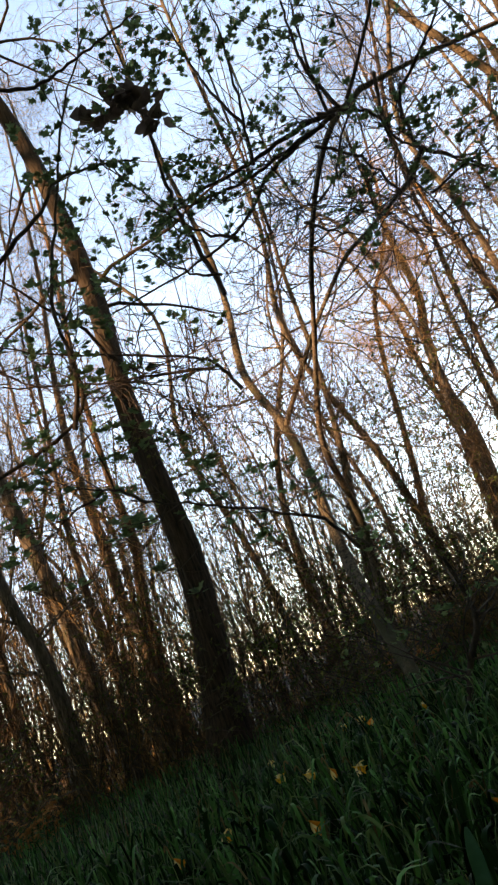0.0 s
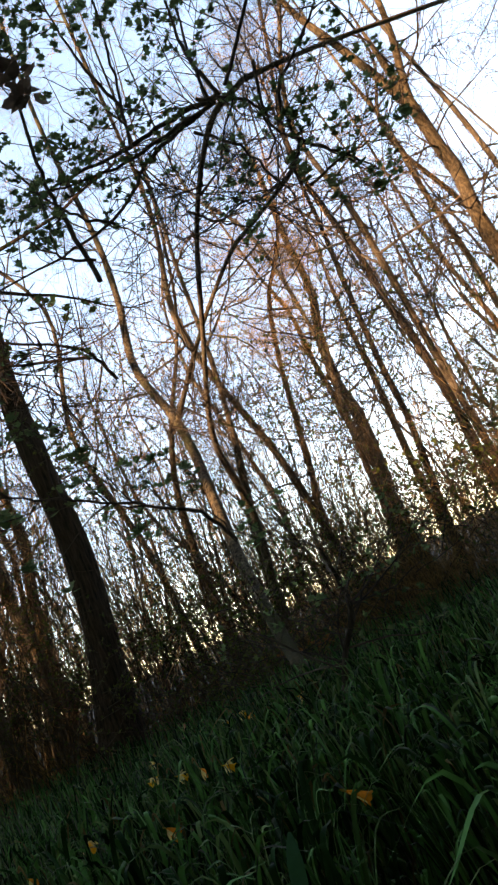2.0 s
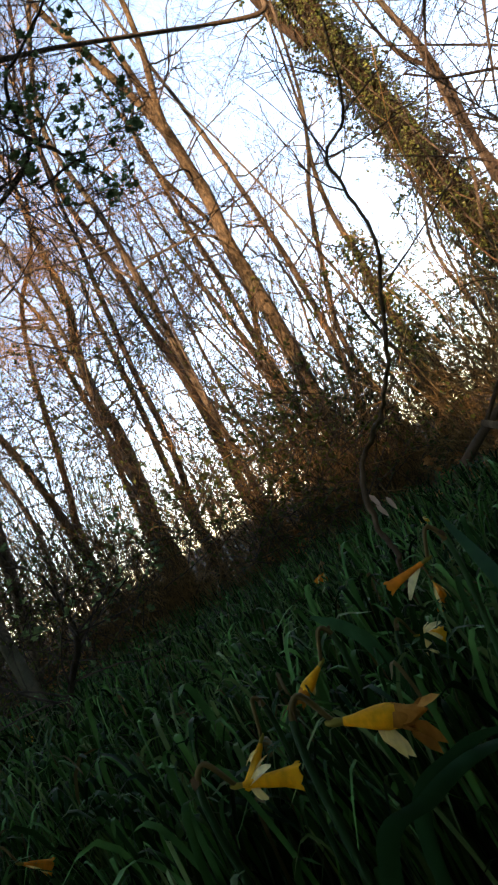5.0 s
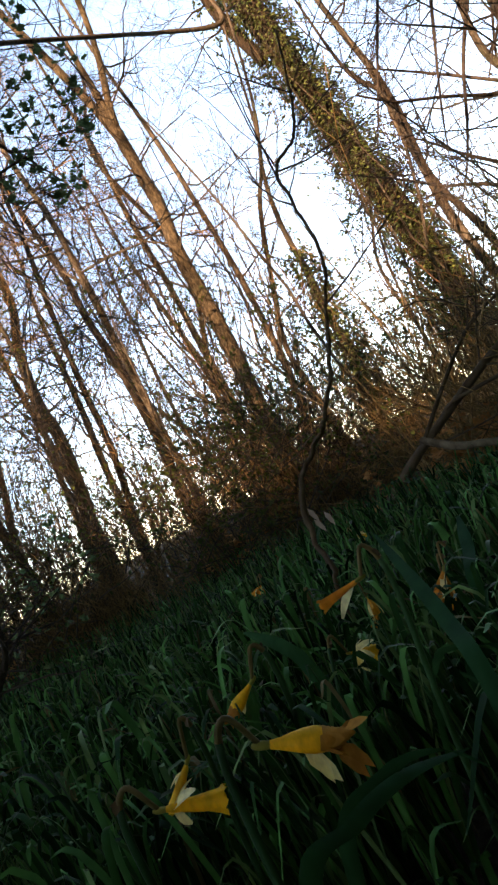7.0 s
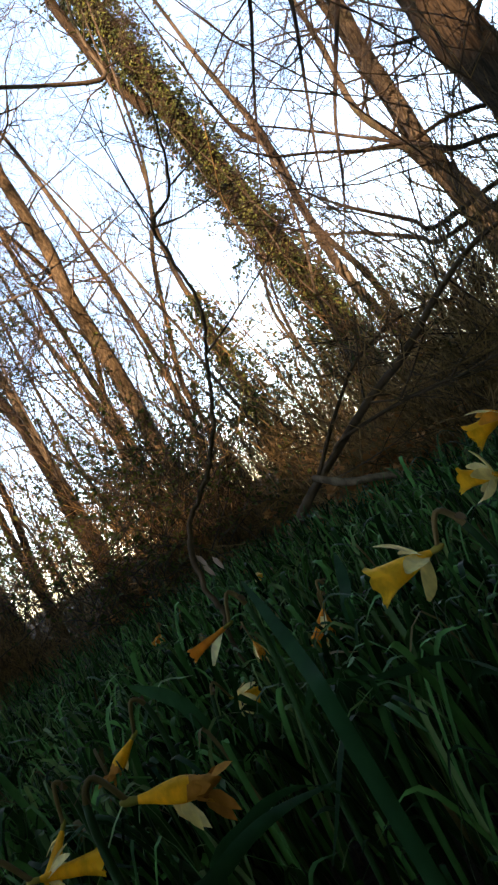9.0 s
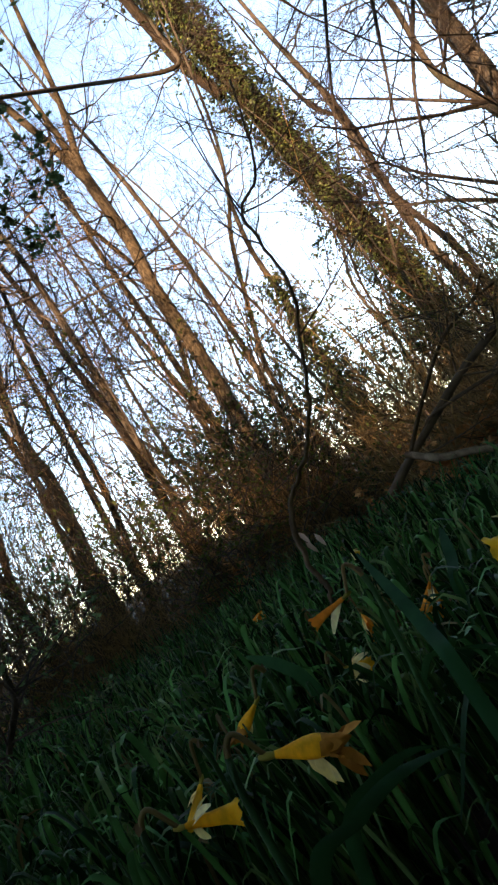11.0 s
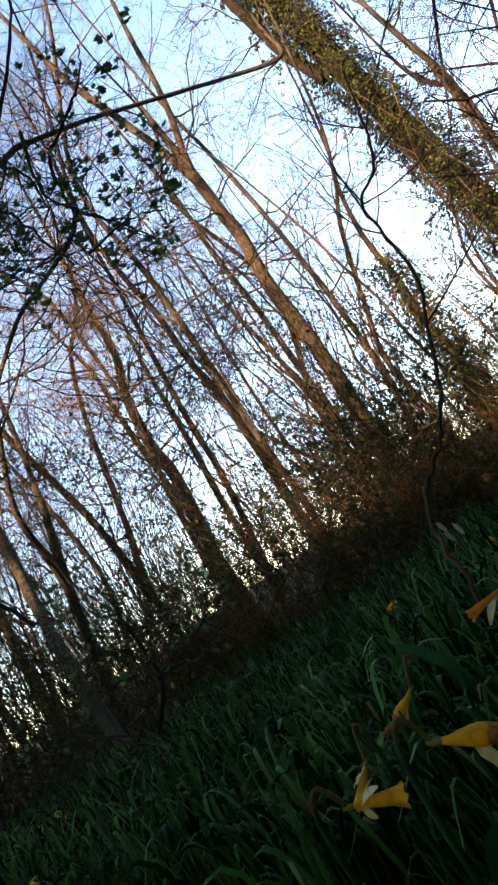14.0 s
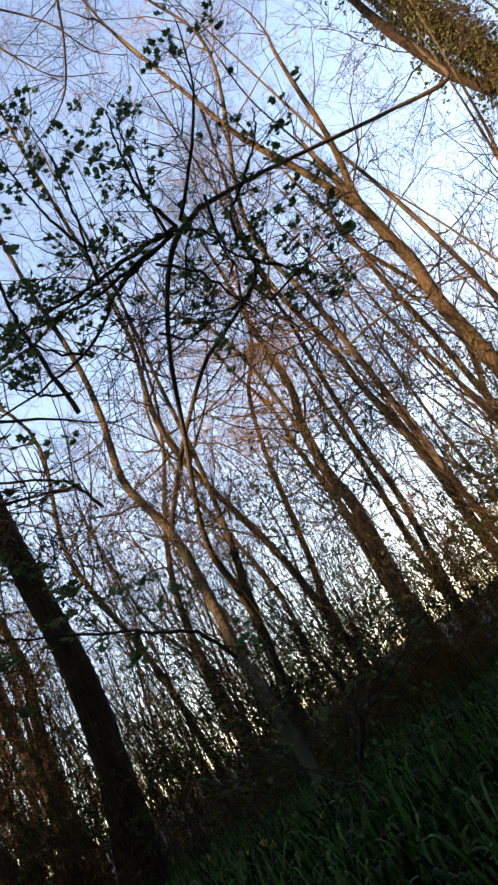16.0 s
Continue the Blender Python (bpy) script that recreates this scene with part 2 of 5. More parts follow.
def leaf_shape(size, lobes=3):
    """A small lobed leaf lying along +y, folded along its middle."""
    side = [(0.0, 0.0), (0.08, 0.16), (0.46, 0.36), (0.2, 0.48), (0.40, 0.82), (0.13, 0.74), (0.0, 1.0)] if lobes == 3 else [(0, 0), (0.3, 0.3), (0.24, 0.7), (0, 1)]
    v = [(0.0, y, 0.0) for _, y in side]
    k = len(side)
    v += [(x, y, 0.16 * x) for x, y in side[1:-1]] + [(-x, y, 0.16 * x) for x, y in side[1:-1]]
    f = []
    for base, flip in ((k, 0), (k + k - 2, 1)):
        idx = [0] + [base + j for j in range(k - 2)] + [k - 1]
        for j in range(k - 1):
            quad = [j, idx[j], idx[j + 1], j + 1]
            quad = [q for n2, q in enumerate(quad) if q not in quad[:n2]]
            if len(quad) > 2:
                f.append(tuple(reversed(quad)) if flip else tuple(quad))
    return np.array(v) * size, f


LOBED, OVAL = [(v, flat_faces(f)) for v, f in (leaf_shape(1.0, 3), leaf_shape(1.0, 1))]
NARROW = (OVAL[0] * (0.5, 1, 1), OVAL[1])


def put_leaf(geo, at, way, size, shape, spin=None):
    y = unit(np.asarray(way, float))
    x = unit(cross(y, (rng.gauss(0, 0.5), rng.gauss(0, 0.5), 1.0) if spin is None else spin))
    z = cross(x, y)
    geo.add(shape[0] @ np.array([x, y, z]) * size + at, shape[1])


def leaf_cluster(geo, at, size, count, shape=LOBED, up=0.35):
    for _ in range(count):
        way = np.array([rng.gauss(0, 1), rng.gauss(0, 1), rng.gauss(up, 0.8)])
        put_leaf(geo, at + unit(way) * size * 0.12, way, size * rng.uniform(0.6, 1.15), shape)


def rosette(geo, at, way, size, count):
    """A spur of lobed leaves spread round the end of a twig."""
    axis = unit(np.asarray(way, float) + np.array((0, 0, 0.4)))
    for k in range(count):
        w = side_way(axis, radians(rng.uniform(35, 88)))
        put_leaf(geo, at + w * size * 0.15, w, size * rng.uniform(0.65, 1.2), LOBED, axis)


def ground_z(x, y):
    rise = min(max(math.hypot(x - 0.2, y) - 12.0, 0.0) * 0.04, 1.7)  # the wood climbs gently away from the glade
    return 0.05 * noise.noise((x * 0.5, y * 0.5, 0.3)) + 0.02 * noise.noise((x * 2.1, y * 2.1, 1.3)) - 0.01 + rise


# ---- ground ----
bm = bmesh.new()
RADII = [0.0] + [0.25 * 1.16**k for k in range(52)]
rings = [[bm.verts.new((0.2, 0.1, ground_z(0.2, 0.1)))]]
for r in RADII[1:]:
    ring = []
    for k in range(96):
        x, y = 0.2 + r * math.sin(k * math.pi / 48), 0.1 + r * math.cos(k * math.pi / 48)
        ring.append(bm.verts.new((x, y, ground_z(x, y))))
    rings.append(ring)
for k in range(96):
    bm.faces.new((rings[0][0], rings[1][(k + 1) % 96], rings[1][k]))
for a, b in zip(rings[1:], rings[2:]):
    for k in range(96):
        bm.faces.new((a[k], a[(k + 1) % 96], b[(k + 1) % 96], b[k]))
me = bpy.data.meshes.new("ground")
bm.to_mesh(me)
bm.free()
me.materials.append(SOIL)
me.polygons.foreach_set("use_smooth", [True] * len(me.polygons))
tagged(new("ground", me), "woodland floor of dark soil, moss and dead leaves", "ground", kind="structure")


# ---- trees that stand out, one by one ----
def tree(spine, material, twig, label, limbs, start=0.3, reach=1.8, sides=10, lift=0.02, fork=None, fork_b=None, name="tree", joined=False, fine=1.0, least=0.0022):
    """A tree from the line of its trunk, (x, y, z, radius) upwards: root flare, limbs, branches and twigs."""
    spine = list(spine)
    if spine[0][2] > -0.05:
        x, y, z, r = spine[0]
        x1, y1, z1, _ = spine[1]
        k = min(0.6, (z + 0.06) / max(z1 - z, 0.1))
        spine.insert(0, (x - (x1 - x) * k, y - (y1 - y) * k, -0.06, r * (1.25 if z < 0.4 else 1.1)))
    if 4.5 < spine[-1][2] < 11 and not joined:
        (x0, y0, z0, _), (x, y, z, r) = spine[-2:]
        k = min(3.0, (rng.uniform(11, 12.5) - z) / (z - z0))
        spine.append((x + (x - x0) * k * 0.6, y + (y - y0) * k * 0.6, z + (z - z0) * k, 0.008))
    base = np.array(spine[0][:3])
    ob = root(name, base, label, "tree")
    all_limbs, all_twigs = Geo(), Geo()
    for n, some in enumerate((spine, fork, fork_b)):
        if not some:
            continue
        if n and some[-1][3] > 0.014:
            tip = shoot(some[-1][:3], np.array(some[-1][:3]) - np.array(some[-2][:3]), 45 * some[-1][3], 3, 0.2, 0.05)
            some = list(some) + [(*q, some[-1][3] * f) for q, f in zip(tip[1:], (0.7, 0.4, 0.15))]
        c = curve([(*(np.array(q[:3]) - base), q[3]) for q in some], 6)
        line, rad = c[:, :3], np.maximum(c[:, 3], 0.004)
        if n == 0:
            low = np.clip(1 - (line[:, 2] / max(0.35, rad[0] * 3)), 0, 1)
            rad = rad * (1 + 0.35 * low**2)
        g = Geo()
        g.tube(line, rad, sides if n == 0 else max(7, sides - 4), 0.05)
        holder = part("trunk" if n == 0 else "fork", g, material, ob)
        for _ in range(limbs if n == 0 else max(4, limbs)):
            limb, twigs = (all_limbs, all_twigs) if joined else (Geo(), Geo())
            branch_out(line, rad, (reach, reach * 0.5, reach * 0.3), (1, 8 * fine, 8 * fine), (38, 86), (limb, twigs, twigs), (5, 3, 3), start if n == 0 else 0.1, lift, 0.21, least=least)
            if not joined:
                arm = part("limb", limb, material if reach > 1 else twig, ob)
                part("twig_spray", twigs, twig, arm, kind="stuff")
    if joined:
        part("limb_spray", all_limbs, material, ob, kind="stuff")
        part("twig_spray", all_twigs, twig, ob, kind="stuff")
    return ob


oak_tree = tree([(-0.24, 6.27, -0.03, 0.196), (-0.15, 6.27, 0.58, 0.159), (-0.07, 6.28, 1.17, 0.14), (-0.02, 6.28, 1.86, 0.127), (-0.05, 6.28, 2.77, 0.123), (-0.06, 6.28, 3.55, 0.111), (0, 6.28, 4.58, 0.108), (-0.03, 6.28, 5.84, 0.0973), (-0.16, 6.27, 7.1, 0.0902), (-0.64, 6.24, 9.63, 0.0883), (-1.14, 6.17, 13.36, 0.0775)], BARK_OAK, TWIG, "stout furrowed brown tree trunk with dappled low sun", 14, start=0.55, reach=2.8, sides=18, lift=-0.01)
# a slender tree that leans away from the path, forked low
tree([(0.72, 2.74, -0.14, 0.0348), (0.76, 3.29, 0.19, 0.0344), (0.89, 4.19, 0.86, 0.0383), (1.08, 5.06, 1.76, 0.039), (1.13, 5.46, 2.32, 0.0393), (1.09, 5.98, 3.13, 0.038), (1.29, 6.35, 4.11, 0.0355), (1.42, 6.73, 5.22, 0.032), (1.45, 7.13, 7.36, 0.0287), (1.68, 7.49, 10.11, 0.0235)], BARK_MOTTLED, TWIG_DARK, "slender grey leaning tree forked above the grass", 9, start=0.45, reach=1.4, sides=12, fork=[(1.14, 5.41, 2.26, 0.024), (1.19, 5.14, 2.32, 0.0232), (1.3, 4.18, 2.38, 0.0152), (1.38, 3.3, 2.33, 0.0129), (1.36, 2.77, 2.15, 0.0112), (1.34, 2.21, 1.95, 0.00955), (1.32, 1.98, 1.91, 0.00901)])
stem_tree = tree([(1.26, 5.96, 0, 0.04), (1.34, 5.33, 1.07, 0.0335), (1.26, 4.93, 1.42, 0.0277), (1.13, 4.45, 1.75, 0.0209), (1.19, 3.71, 2.19, 0.0156), (1.15, 2.89, 2.32, 0.0133), (1.24, 2.41, 2.46, 0.014), (1.49, 2.4, 2.65, 0.0148)], BARK_GREY, TWIG_DARK, "thin grey-brown tree bending over with a crooked elbow limb", 5, start=0.4, reach=0.9, sides=10, fork=[(1.49, 2.4, 2.65, 0.0148), (1.8, 2.44, 2.75, 0.0121), (2.18, 2.53, 2.89, 0.0121), (2.95, 2.68, 3.12, 0.0138), (3.39, 2.85, 3.33, 0.0142), (3.87, 2.76, 3.35, 0.0163), (3.96, 2.81, 3.68, 0.0128), (4.05, 2.85, 3.98, 0.0119), (4.13, 2.82, 4.26, 0.00918)])
tree([(-1.29, 7.87, 0.09, 0.111), (-1.47, 7.84, 1.21, 0.102), (-1.54, 7.83, 2.01, 0.0929), (-1.67, 7.8, 2.88, 0.0874), (-1.78, 7.78, 3.72, 0.0794), (-2.07, 7.7, 5.83, 0.0703), (-2.45, 7.59, 8.76, 0.0585)], BARK_GREY, TWIG, "grey-brown bare woodland tree with many fine twigs", 12, start=0.3, reach=1.7)
tree([(-1.35, 8.87, 0.51, 0.0625), (-1.36, 8.87, 1.55, 0.0574), (-1.4, 8.87, 2.39, 0.0524), (-1.36, 8.87, 3.5, 0.0391), (-1.28, 8.88, 4.33, 0.031), (-1.14, 8.9, 5.67, 0.0264)], BARK_GREY, TWIG, "grey-brown bare woodland tree with many fine twigs", 12, start=0.3, reach=1.7)
tree([(-1.04, 8.92, 0.11, 0.114), (-0.92, 8.93, 1.38, 0.0859), (-1.01, 8.92, 2.09, 0.0752), (-1.02, 8.92, 3.12, 0.0654), (-1.04, 8.92, 4.33, 0.0559), (-0.89, 8.93, 5.69, 0.0429), (-0.62, 8.96, 7.58, 0.0291)], BARK_GREY, TWIG, "grey-brown bare woodland tree with many fine twigs", 12, start=0.3, reach=1.7)
tree([(-1.58, 6.79, 0.03, 0.093), (-1.58, 6.8, 0.9, 0.0798), (-1.64, 6.78, 1.52, 0.0672), (-1.77, 6.75, 2.02, 0.0591), (-1.92, 6.71, 3.1, 0.0474), (-2.13, 6.64, 5.22, 0.0377)], BARK_GREY, TWIG, "grey-brown bare woodland tree with many fine twigs", 12, start=0.3, reach=1.7)
tree([(-0.9, 10.44, 0.24, 0.106), (-0.95, 10.43, 1.41, 0.0933), (-0.86, 10.44, 2.42, 0.0845), (-0.73, 10.45, 3.12, 0.0754), (-0.78, 10.45, 4.31, 0.0531), (-0.69, 10.45, 6.45, 0.046), (-0.42, 10.47, 8.94, 0.0385)], BARK_RED, TWIG, "russet bare tree catching low orange sun", 12, start=0.3, reach=1.7)
tree([(1.29, 8.89, 0.48, 0.091), (1.3, 8.88, 1.53, 0.0631), (1.41, 8.87, 2.54, 0.0468), (1.71, 8.81, 3.45, 0.036), (2.3, 8.68, 4.65, 0.0252), (2.67, 8.57, 5.97, 0.0201)], BARK_GREY, TWIG, "slim grey-brown bare tree among thin stems", 14, start=0.25, reach=1.6)
tree([(1.75, 7.79, 0.03, 0.0658), (1.85, 7.76, 1.17, 0.061), (1.97, 7.73, 1.9, 0.0566), (2.13, 7.69, 2.65, 0.0394), (2.29, 7.64, 3.7, 0.0328), (2.41, 7.61, 5.05, 0.0263), (2.56, 7.56, 6.41, 0.0222)], BARK_GREY, TWIG, "slim grey-brown bare tree among thin stems", 14, start=0.25, reach=1.6)
tree([(5.32, 11.84, 1.1, 0.165), (5.47, 11.77, 1.91, 0.141), (5.6, 11.71, 3.24, 0.126), (5.54, 11.74, 4.01, 0.111), (5.66, 11.68, 5.09, 0.0961), (5.91, 11.56, 6, 0.0805), (5.96, 11.53, 7.38, 0.0653), (6.12, 11.45, 9.08, 0.0444)], BARK_LICHEN, TWIG_SUNLIT, "tall bare tree with sunlit orange upper branches", 24, start=0.22, reach=2.3, fine=1.0, least=0.0032)
tree([(5.63, 12.14, 1.73, 0.0777), (5.57, 12.17, 3.58, 0.06699), (5.52, 12.19, 4.91, 0.05628), (5.55, 12.17, 5.99, 0.04494), (5.35, 12.26, 7.15, 0.03318), (5.15, 12.35, 9, 0.02114)], BARK_LICHEN, TWIG_SUNLIT, "tall bare tree with sunlit orange upper branches", 24, start=0.22, reach=2.3, fine=1.0, least=0.0032)
tree([(6.24, 11.95, 2.12, 0.07568), (6.35, 11.89, 3.63, 0.06312), (6.4, 11.86, 4.64, 0.0572), (6.45, 11.84, 5.69, 0.044), (6.6, 11.76, 7.01, 0.0304), (6.72, 11.69, 8.59, 0.01992)], BARK_LICHEN, TWIG_SUNLIT, "tall bare tree with sunlit orange upper branches", 24, start=0.22, reach=2.3, fine=1.0, least=0.0032)
tree([(3.91, 11.33, 1.76, 0.0687), (4.07, 11.27, 2.53, 0.0616), (4.24, 11.2, 3.45, 0.0547), (4.47, 11.12, 4.74, 0.0484), (4.81, 10.97, 5.91, 0.0417), (5.38, 10.7, 6.8, 0.0344), (5.81, 10.48, 8.26, 0.0226)], BARK_RED, TWIG_SUNLIT, "thin russet bare tree with spreading twigs", 18, start=0.3, reach=1.8, fine=1.4, least=0.0034)
tree([(5.18, 8.11, 0.3, 0.084), (5.18, 8.11, 1.25, 0.0784), (5.21, 8.09, 1.95, 0.067), (5.2, 8.1, 3.08, 0.0562), (5.13, 8.14, 3.8, 0.0511), (5.13, 8.14, 4.69, 0.0462), (5.02, 8.21, 5.91, 0.0383), (5.09, 8.17, 7.04, 0.033), (5.47, 7.92, 8.51, 0.0277), (5.78, 7.7, 9.85, 0.0213)], BARK_DARK, TWIG_DARK, "dark slender bare tree with long side branches", 16, start=0.2, reach=2.0)
tree([(4.65, 8.76, 0.81, 0.0558), (4.82, 8.67, 2.18, 0.0504), (4.85, 8.65, 3.12, 0.045), (4.95, 8.59, 4.45, 0.0403), (5.05, 8.54, 5.43, 0.0349), (5.11, 8.5, 6.35, 0.029), (5.26, 8.42, 7.58, 0.027), (5.37, 8.35, 8.77, 0.0204)], BARK_DARK, TWIG_DARK, "dark slender bare tree with long side branches", 16, start=0.2, reach=2.0)
tree([(5.01, 5.76, -0.21, 0.1114), (5.05, 5.73, 0.69, 0.09483), (5.07, 5.71, 1.36, 0.09135), (5.09, 5.69, 2.12, 0.08683), (5.1, 5.69, 2.63, 0.08404), (5.09, 5.69, 3.24, 0.07952), (5.14, 5.64, 3.88, 0.07525), (5.13, 5.65, 4.25, 0.07204), (5.13, 5.66, 4.78, 0.06464)], BARK_LICHEN, TWIG, "tan forked tree with lichen on sunlit bark", 5, start=0.5, reach=1.6, sides=14, fork=[(5.13, 5.66, 4.75, 0.05255), (5.03, 5.74, 5.39, 0.04968), (4.85, 5.89, 6.28, 0.04472), (4.7, 6.01, 6.99, 0.03854), (4.53, 6.13, 8.39, 0.02723), (4.32, 6.29, 10.34, 0.02062)], fork_b=[(5.13, 5.66, 4.75, 0.04776), (5.17, 5.62, 5.15, 0.04411), (5.28, 5.52, 5.7, 0.04054), (5.35, 5.45, 6.22, 0.03402), (5.39, 5.41, 6.69, 0.03236), (5.48, 5.33, 7.47, 0.02271)])
ivy_tree = tree([(9.57, 5.82, -0.54, 0.29), (9.62, 5.73, 0.12, 0.253), (9.59, 5.78, 1.01, 0.239), (9.62, 5.72, 2.13, 0.227), (9.56, 5.83, 3.29, 0.217), (9.51, 5.91, 4.35, 0.215), (9.43, 6.04, 5.69, 0.209), (9.35, 6.15, 7.28, 0.205), (9.29, 6.25, 8.76, 0.2), (9.26, 6.28, 10.58, 0.188), (9.2, 6.37, 13.74, 0.148)], BARK_OAK, TWIG, "large old tree wrapped in dense green ivy", 7, start=0.6, reach=2.6, sides=16, fork=[(9.06, 6.23, 6.52, 0.106), (8.93, 6.4, 7.35, 0.101), (8.88, 6.48, 8.11, 0.0874), (8.83, 6.54, 9.09, 0.0822), (8.82, 6.55, 10.4, 0.0582), (8.85, 6.51, 11.8, 0.0414)])
tree([(6.28, 6.64, 0.48, 0.0512), (6.38, 6.54, 1.19, 0.0457), (6.45, 6.47, 1.85, 0.0461), (6.48, 6.44, 2.84, 0.0413), (6.48, 6.44, 3.52, 0.0392), (6.45, 6.48, 4.84, 0.035), (6.38, 6.54, 5.93, 0.0301), (6.28, 6.63, 7.31, 0.0216)], BARK_GREY, TWIG, "thin grey bare tree with arching branches", 14, start=0.25, reach=1.8)
tree([(7.28, 7.06, 0.57, 0.0443), (7.28, 7.06, 1.27, 0.0444), (7.25, 7.09, 2.22, 0.0418), (7.41, 6.93, 2.99, 0.0392), (7.68, 6.62, 4.16, 0.0338), (7.92, 6.34, 4.83, 0.0277), (8.18, 6.01, 6.02, 0.0218)], BARK_GREY, TWIG, "thin grey bare tree with arching branches", 14, start=0.25, reach=1.8)
tree([(6.45, 7.81, 0.95, 0.0633), (6.46, 7.8, 1.85, 0.0575), (6.45, 7.81, 2.89, 0.0521), (6.45, 7.81, 3.95, 0.047), (6.42, 7.83, 5.18, 0.0421), (6.45, 7.8, 6.38, 0.0332), (6.37, 7.87, 7.74, 0.0236)], BARK_PALE, TWIG, "pale straight bare tree with ascending twigs", 14, start=0.25, reach=1.6)
tree([(7.1, 8.57, 1.21, 0.0557), (7.05, 8.61, 2.26, 0.0494), (6.92, 8.71, 3.51, 0.0434), (6.79, 8.81, 4.81, 0.0337), (6.78, 8.82, 6.03, 0.0235)], BARK_PALE, TWIG, "pale straight bare tree with ascending twigs", 14, start=0.25, reach=1.6)
bush_tree = tree([(7.65, 6.66, 0.39, 0.107), (7.72, 6.58, 0.81, 0.0949), (7.78, 6.51, 1.63, 0.0765), (7.76, 6.54, 2.28, 0.0644), (7.79, 6.5, 3.07, 0.0524), (7.79, 6.5, 3.81, 0.0401), (7.87, 6.4, 4.57, 0.0309), (8.05, 6.18, 5.43, 0.0213)], BARK_GREY, TWIG, "leaning tree with a dark ivy bush round it", 14, start=0.3, reach=1.6)
tree([(8.83, 2.61, 0, 0.1283), (8.82, 2.65, 1.48, 0.1035), (8.76, 2.85, 2.64, 0.09675), (8.76, 2.85, 3.41, 0.099), (8.75, 2.86, 4.18, 0.0975), (8.77, 2.81, 4.91, 0.096), (8.79, 2.76, 5.92, 0.0855)], BARK_GREY, TWIG_DARK, "tall grey-brown bare tree with drooping twigs", 16, start=0.3, reach=2.2, lift=-0.02)
tree([(8.32, 2.57, -0.06, 0.081), (8.3, 2.65, 1.53, 0.06105), (8.22, 2.89, 2.92, 0.05055), (8.14, 3.08, 3.58, 0.04313), (8.17, 3.02, 4.44, 0.03578), (8.18, 2.99, 5.25, 0.0279)], BARK_GREY, TWIG_DARK, "tall grey-brown bare tree with drooping twigs", 16, start=0.3, reach=2.2, lift=-0.02)
tree([(9.33, 3.03, 0.16, 0.1064), (9.31, 3.07, 2.2, 0.0868), (9.29, 3.15, 3.16, 0.0798), (9.3, 3.11, 3.77, 0.0763), (9.29, 3.13, 4.43, 0.05999), (9.3, 3.12, 5.16, 0.05229), (9.29, 3.16, 6.24, 0.0399)], BARK_LICHEN, TWIG, "tan bare tree with patches of low sun", 12, start=0.4, reach=2.0)
tree([(7.55, 3.7, 0.0, 0.075), (7.48, 3.84, 1.03, 0.062), (7.41, 3.97, 2.04, 0.055), (7.41, 3.97, 2.9, 0.05), (7.44, 3.91, 3.95, 0.043), (7.4, 3.98, 4.74, 0.035), (7.37, 4.05, 5.61, 0.026)], BARK_GREY, TWIG_DARK, "slender curving grey tree beside the ivy trunk", 6, start=0.5, reach=1.7, sides=9)
tree([(6.7, 3.2, 0.0, 0.05), (6.63, 3.3, 1.02, 0.042), (6.62, 3.32, 1.62, 0.038), (6.54, 3.48, 2.44, 0.032), (6.57, 3.43, 3.3, 0.026), (6.46, 3.62, 3.77, 0.02), (6.42, 3.7, 4.8, 0.012)], BARK_DARK, TWIG_DARK, "thin crooked dark tree with drooping twigs", 6, start=0.5, reach=1.4, sides=8, lift=-0.02)
big_tree = tree([(6.14, 0.96, -0.62, 0.2332), (6.12, 1.06, 0.64, 0.2153), (6.09, 1.22, 1.89, 0.2059), (6.07, 1.31, 2.54, 0.1997), (6.06, 1.35, 3.13, 0.1895), (6.04, 1.43, 4.35, 0.1755)], BARK_OAK, TWIG_DARK, "massive mossy tree trunk leaning overhead", 14, start=0.35, reach=2.6, sides=18, lift=-0.05)


def ivy_on(ob, line, low, high, spread, count, size):
    """Ivy leaves in an uneven sleeve round a trunk, with loose sprays hanging off it."""
    geo, stems = Geo(), Geo()
    c = curve(line, 8)
    z = c[:, 2]
    base = np.array(ob.location)
    for k in range(count):
        h = low + (high - low) * rng.random()
        q = np.array([np.interp(h, z, c[:, j]) for j in range(4)])
        a = rng.uniform(0, 2 * math.pi)
        bulge = 0.55 + 0.6 * noise.noise((q[0] + math.cos(a) * 0.8, q[1] + math.sin(a) * 0.8, h * 1.3)) + 0.35 * noise.noise((a * 2, h * 4, 3.1))
        out = np.array([math.cos(a), math.sin(a), 0.0])
        if bulge < 0.12 and rng.random() < 0.8:
            continue
        at = q[:3] + out * (q[3] + spread * max(0.05, bulge) * rng.random() ** 0.5)
        put_leaf(geo, at - base, out * 0.7 + np.array([rng.gauss(0, 0.5), rng.gauss(0, 0.5), -0.6]), size * rng.uniform(0.6, 1.2), OVAL, out)
    for k in range(count // 60):
        h = low + (high - low) * rng.random()
        q = np.array([np.interp(h, z, c[:, j]) for j in range(4)])
        a = rng.uniform(0, 2 * math.pi)
        s = shoot(q[:3] - base, (math.cos(a), math.sin(a), -0.2), spread * rng.uniform(1.5, 3.2) + q[3], 5, 0.25, -0.12)
        stems.tube(s, np.linspace(0.006, 0.003, len(s)), 3)
        for p in s[2:]:
            leaf_cluster(geo, p, size, 5, OVAL, -0.3)
    part("ivy", geo, IVY, ob, "dense green ivy leaves", kind="stuff")
    part("ivy_vine", stems, TWIG, ob, kind="stuff")


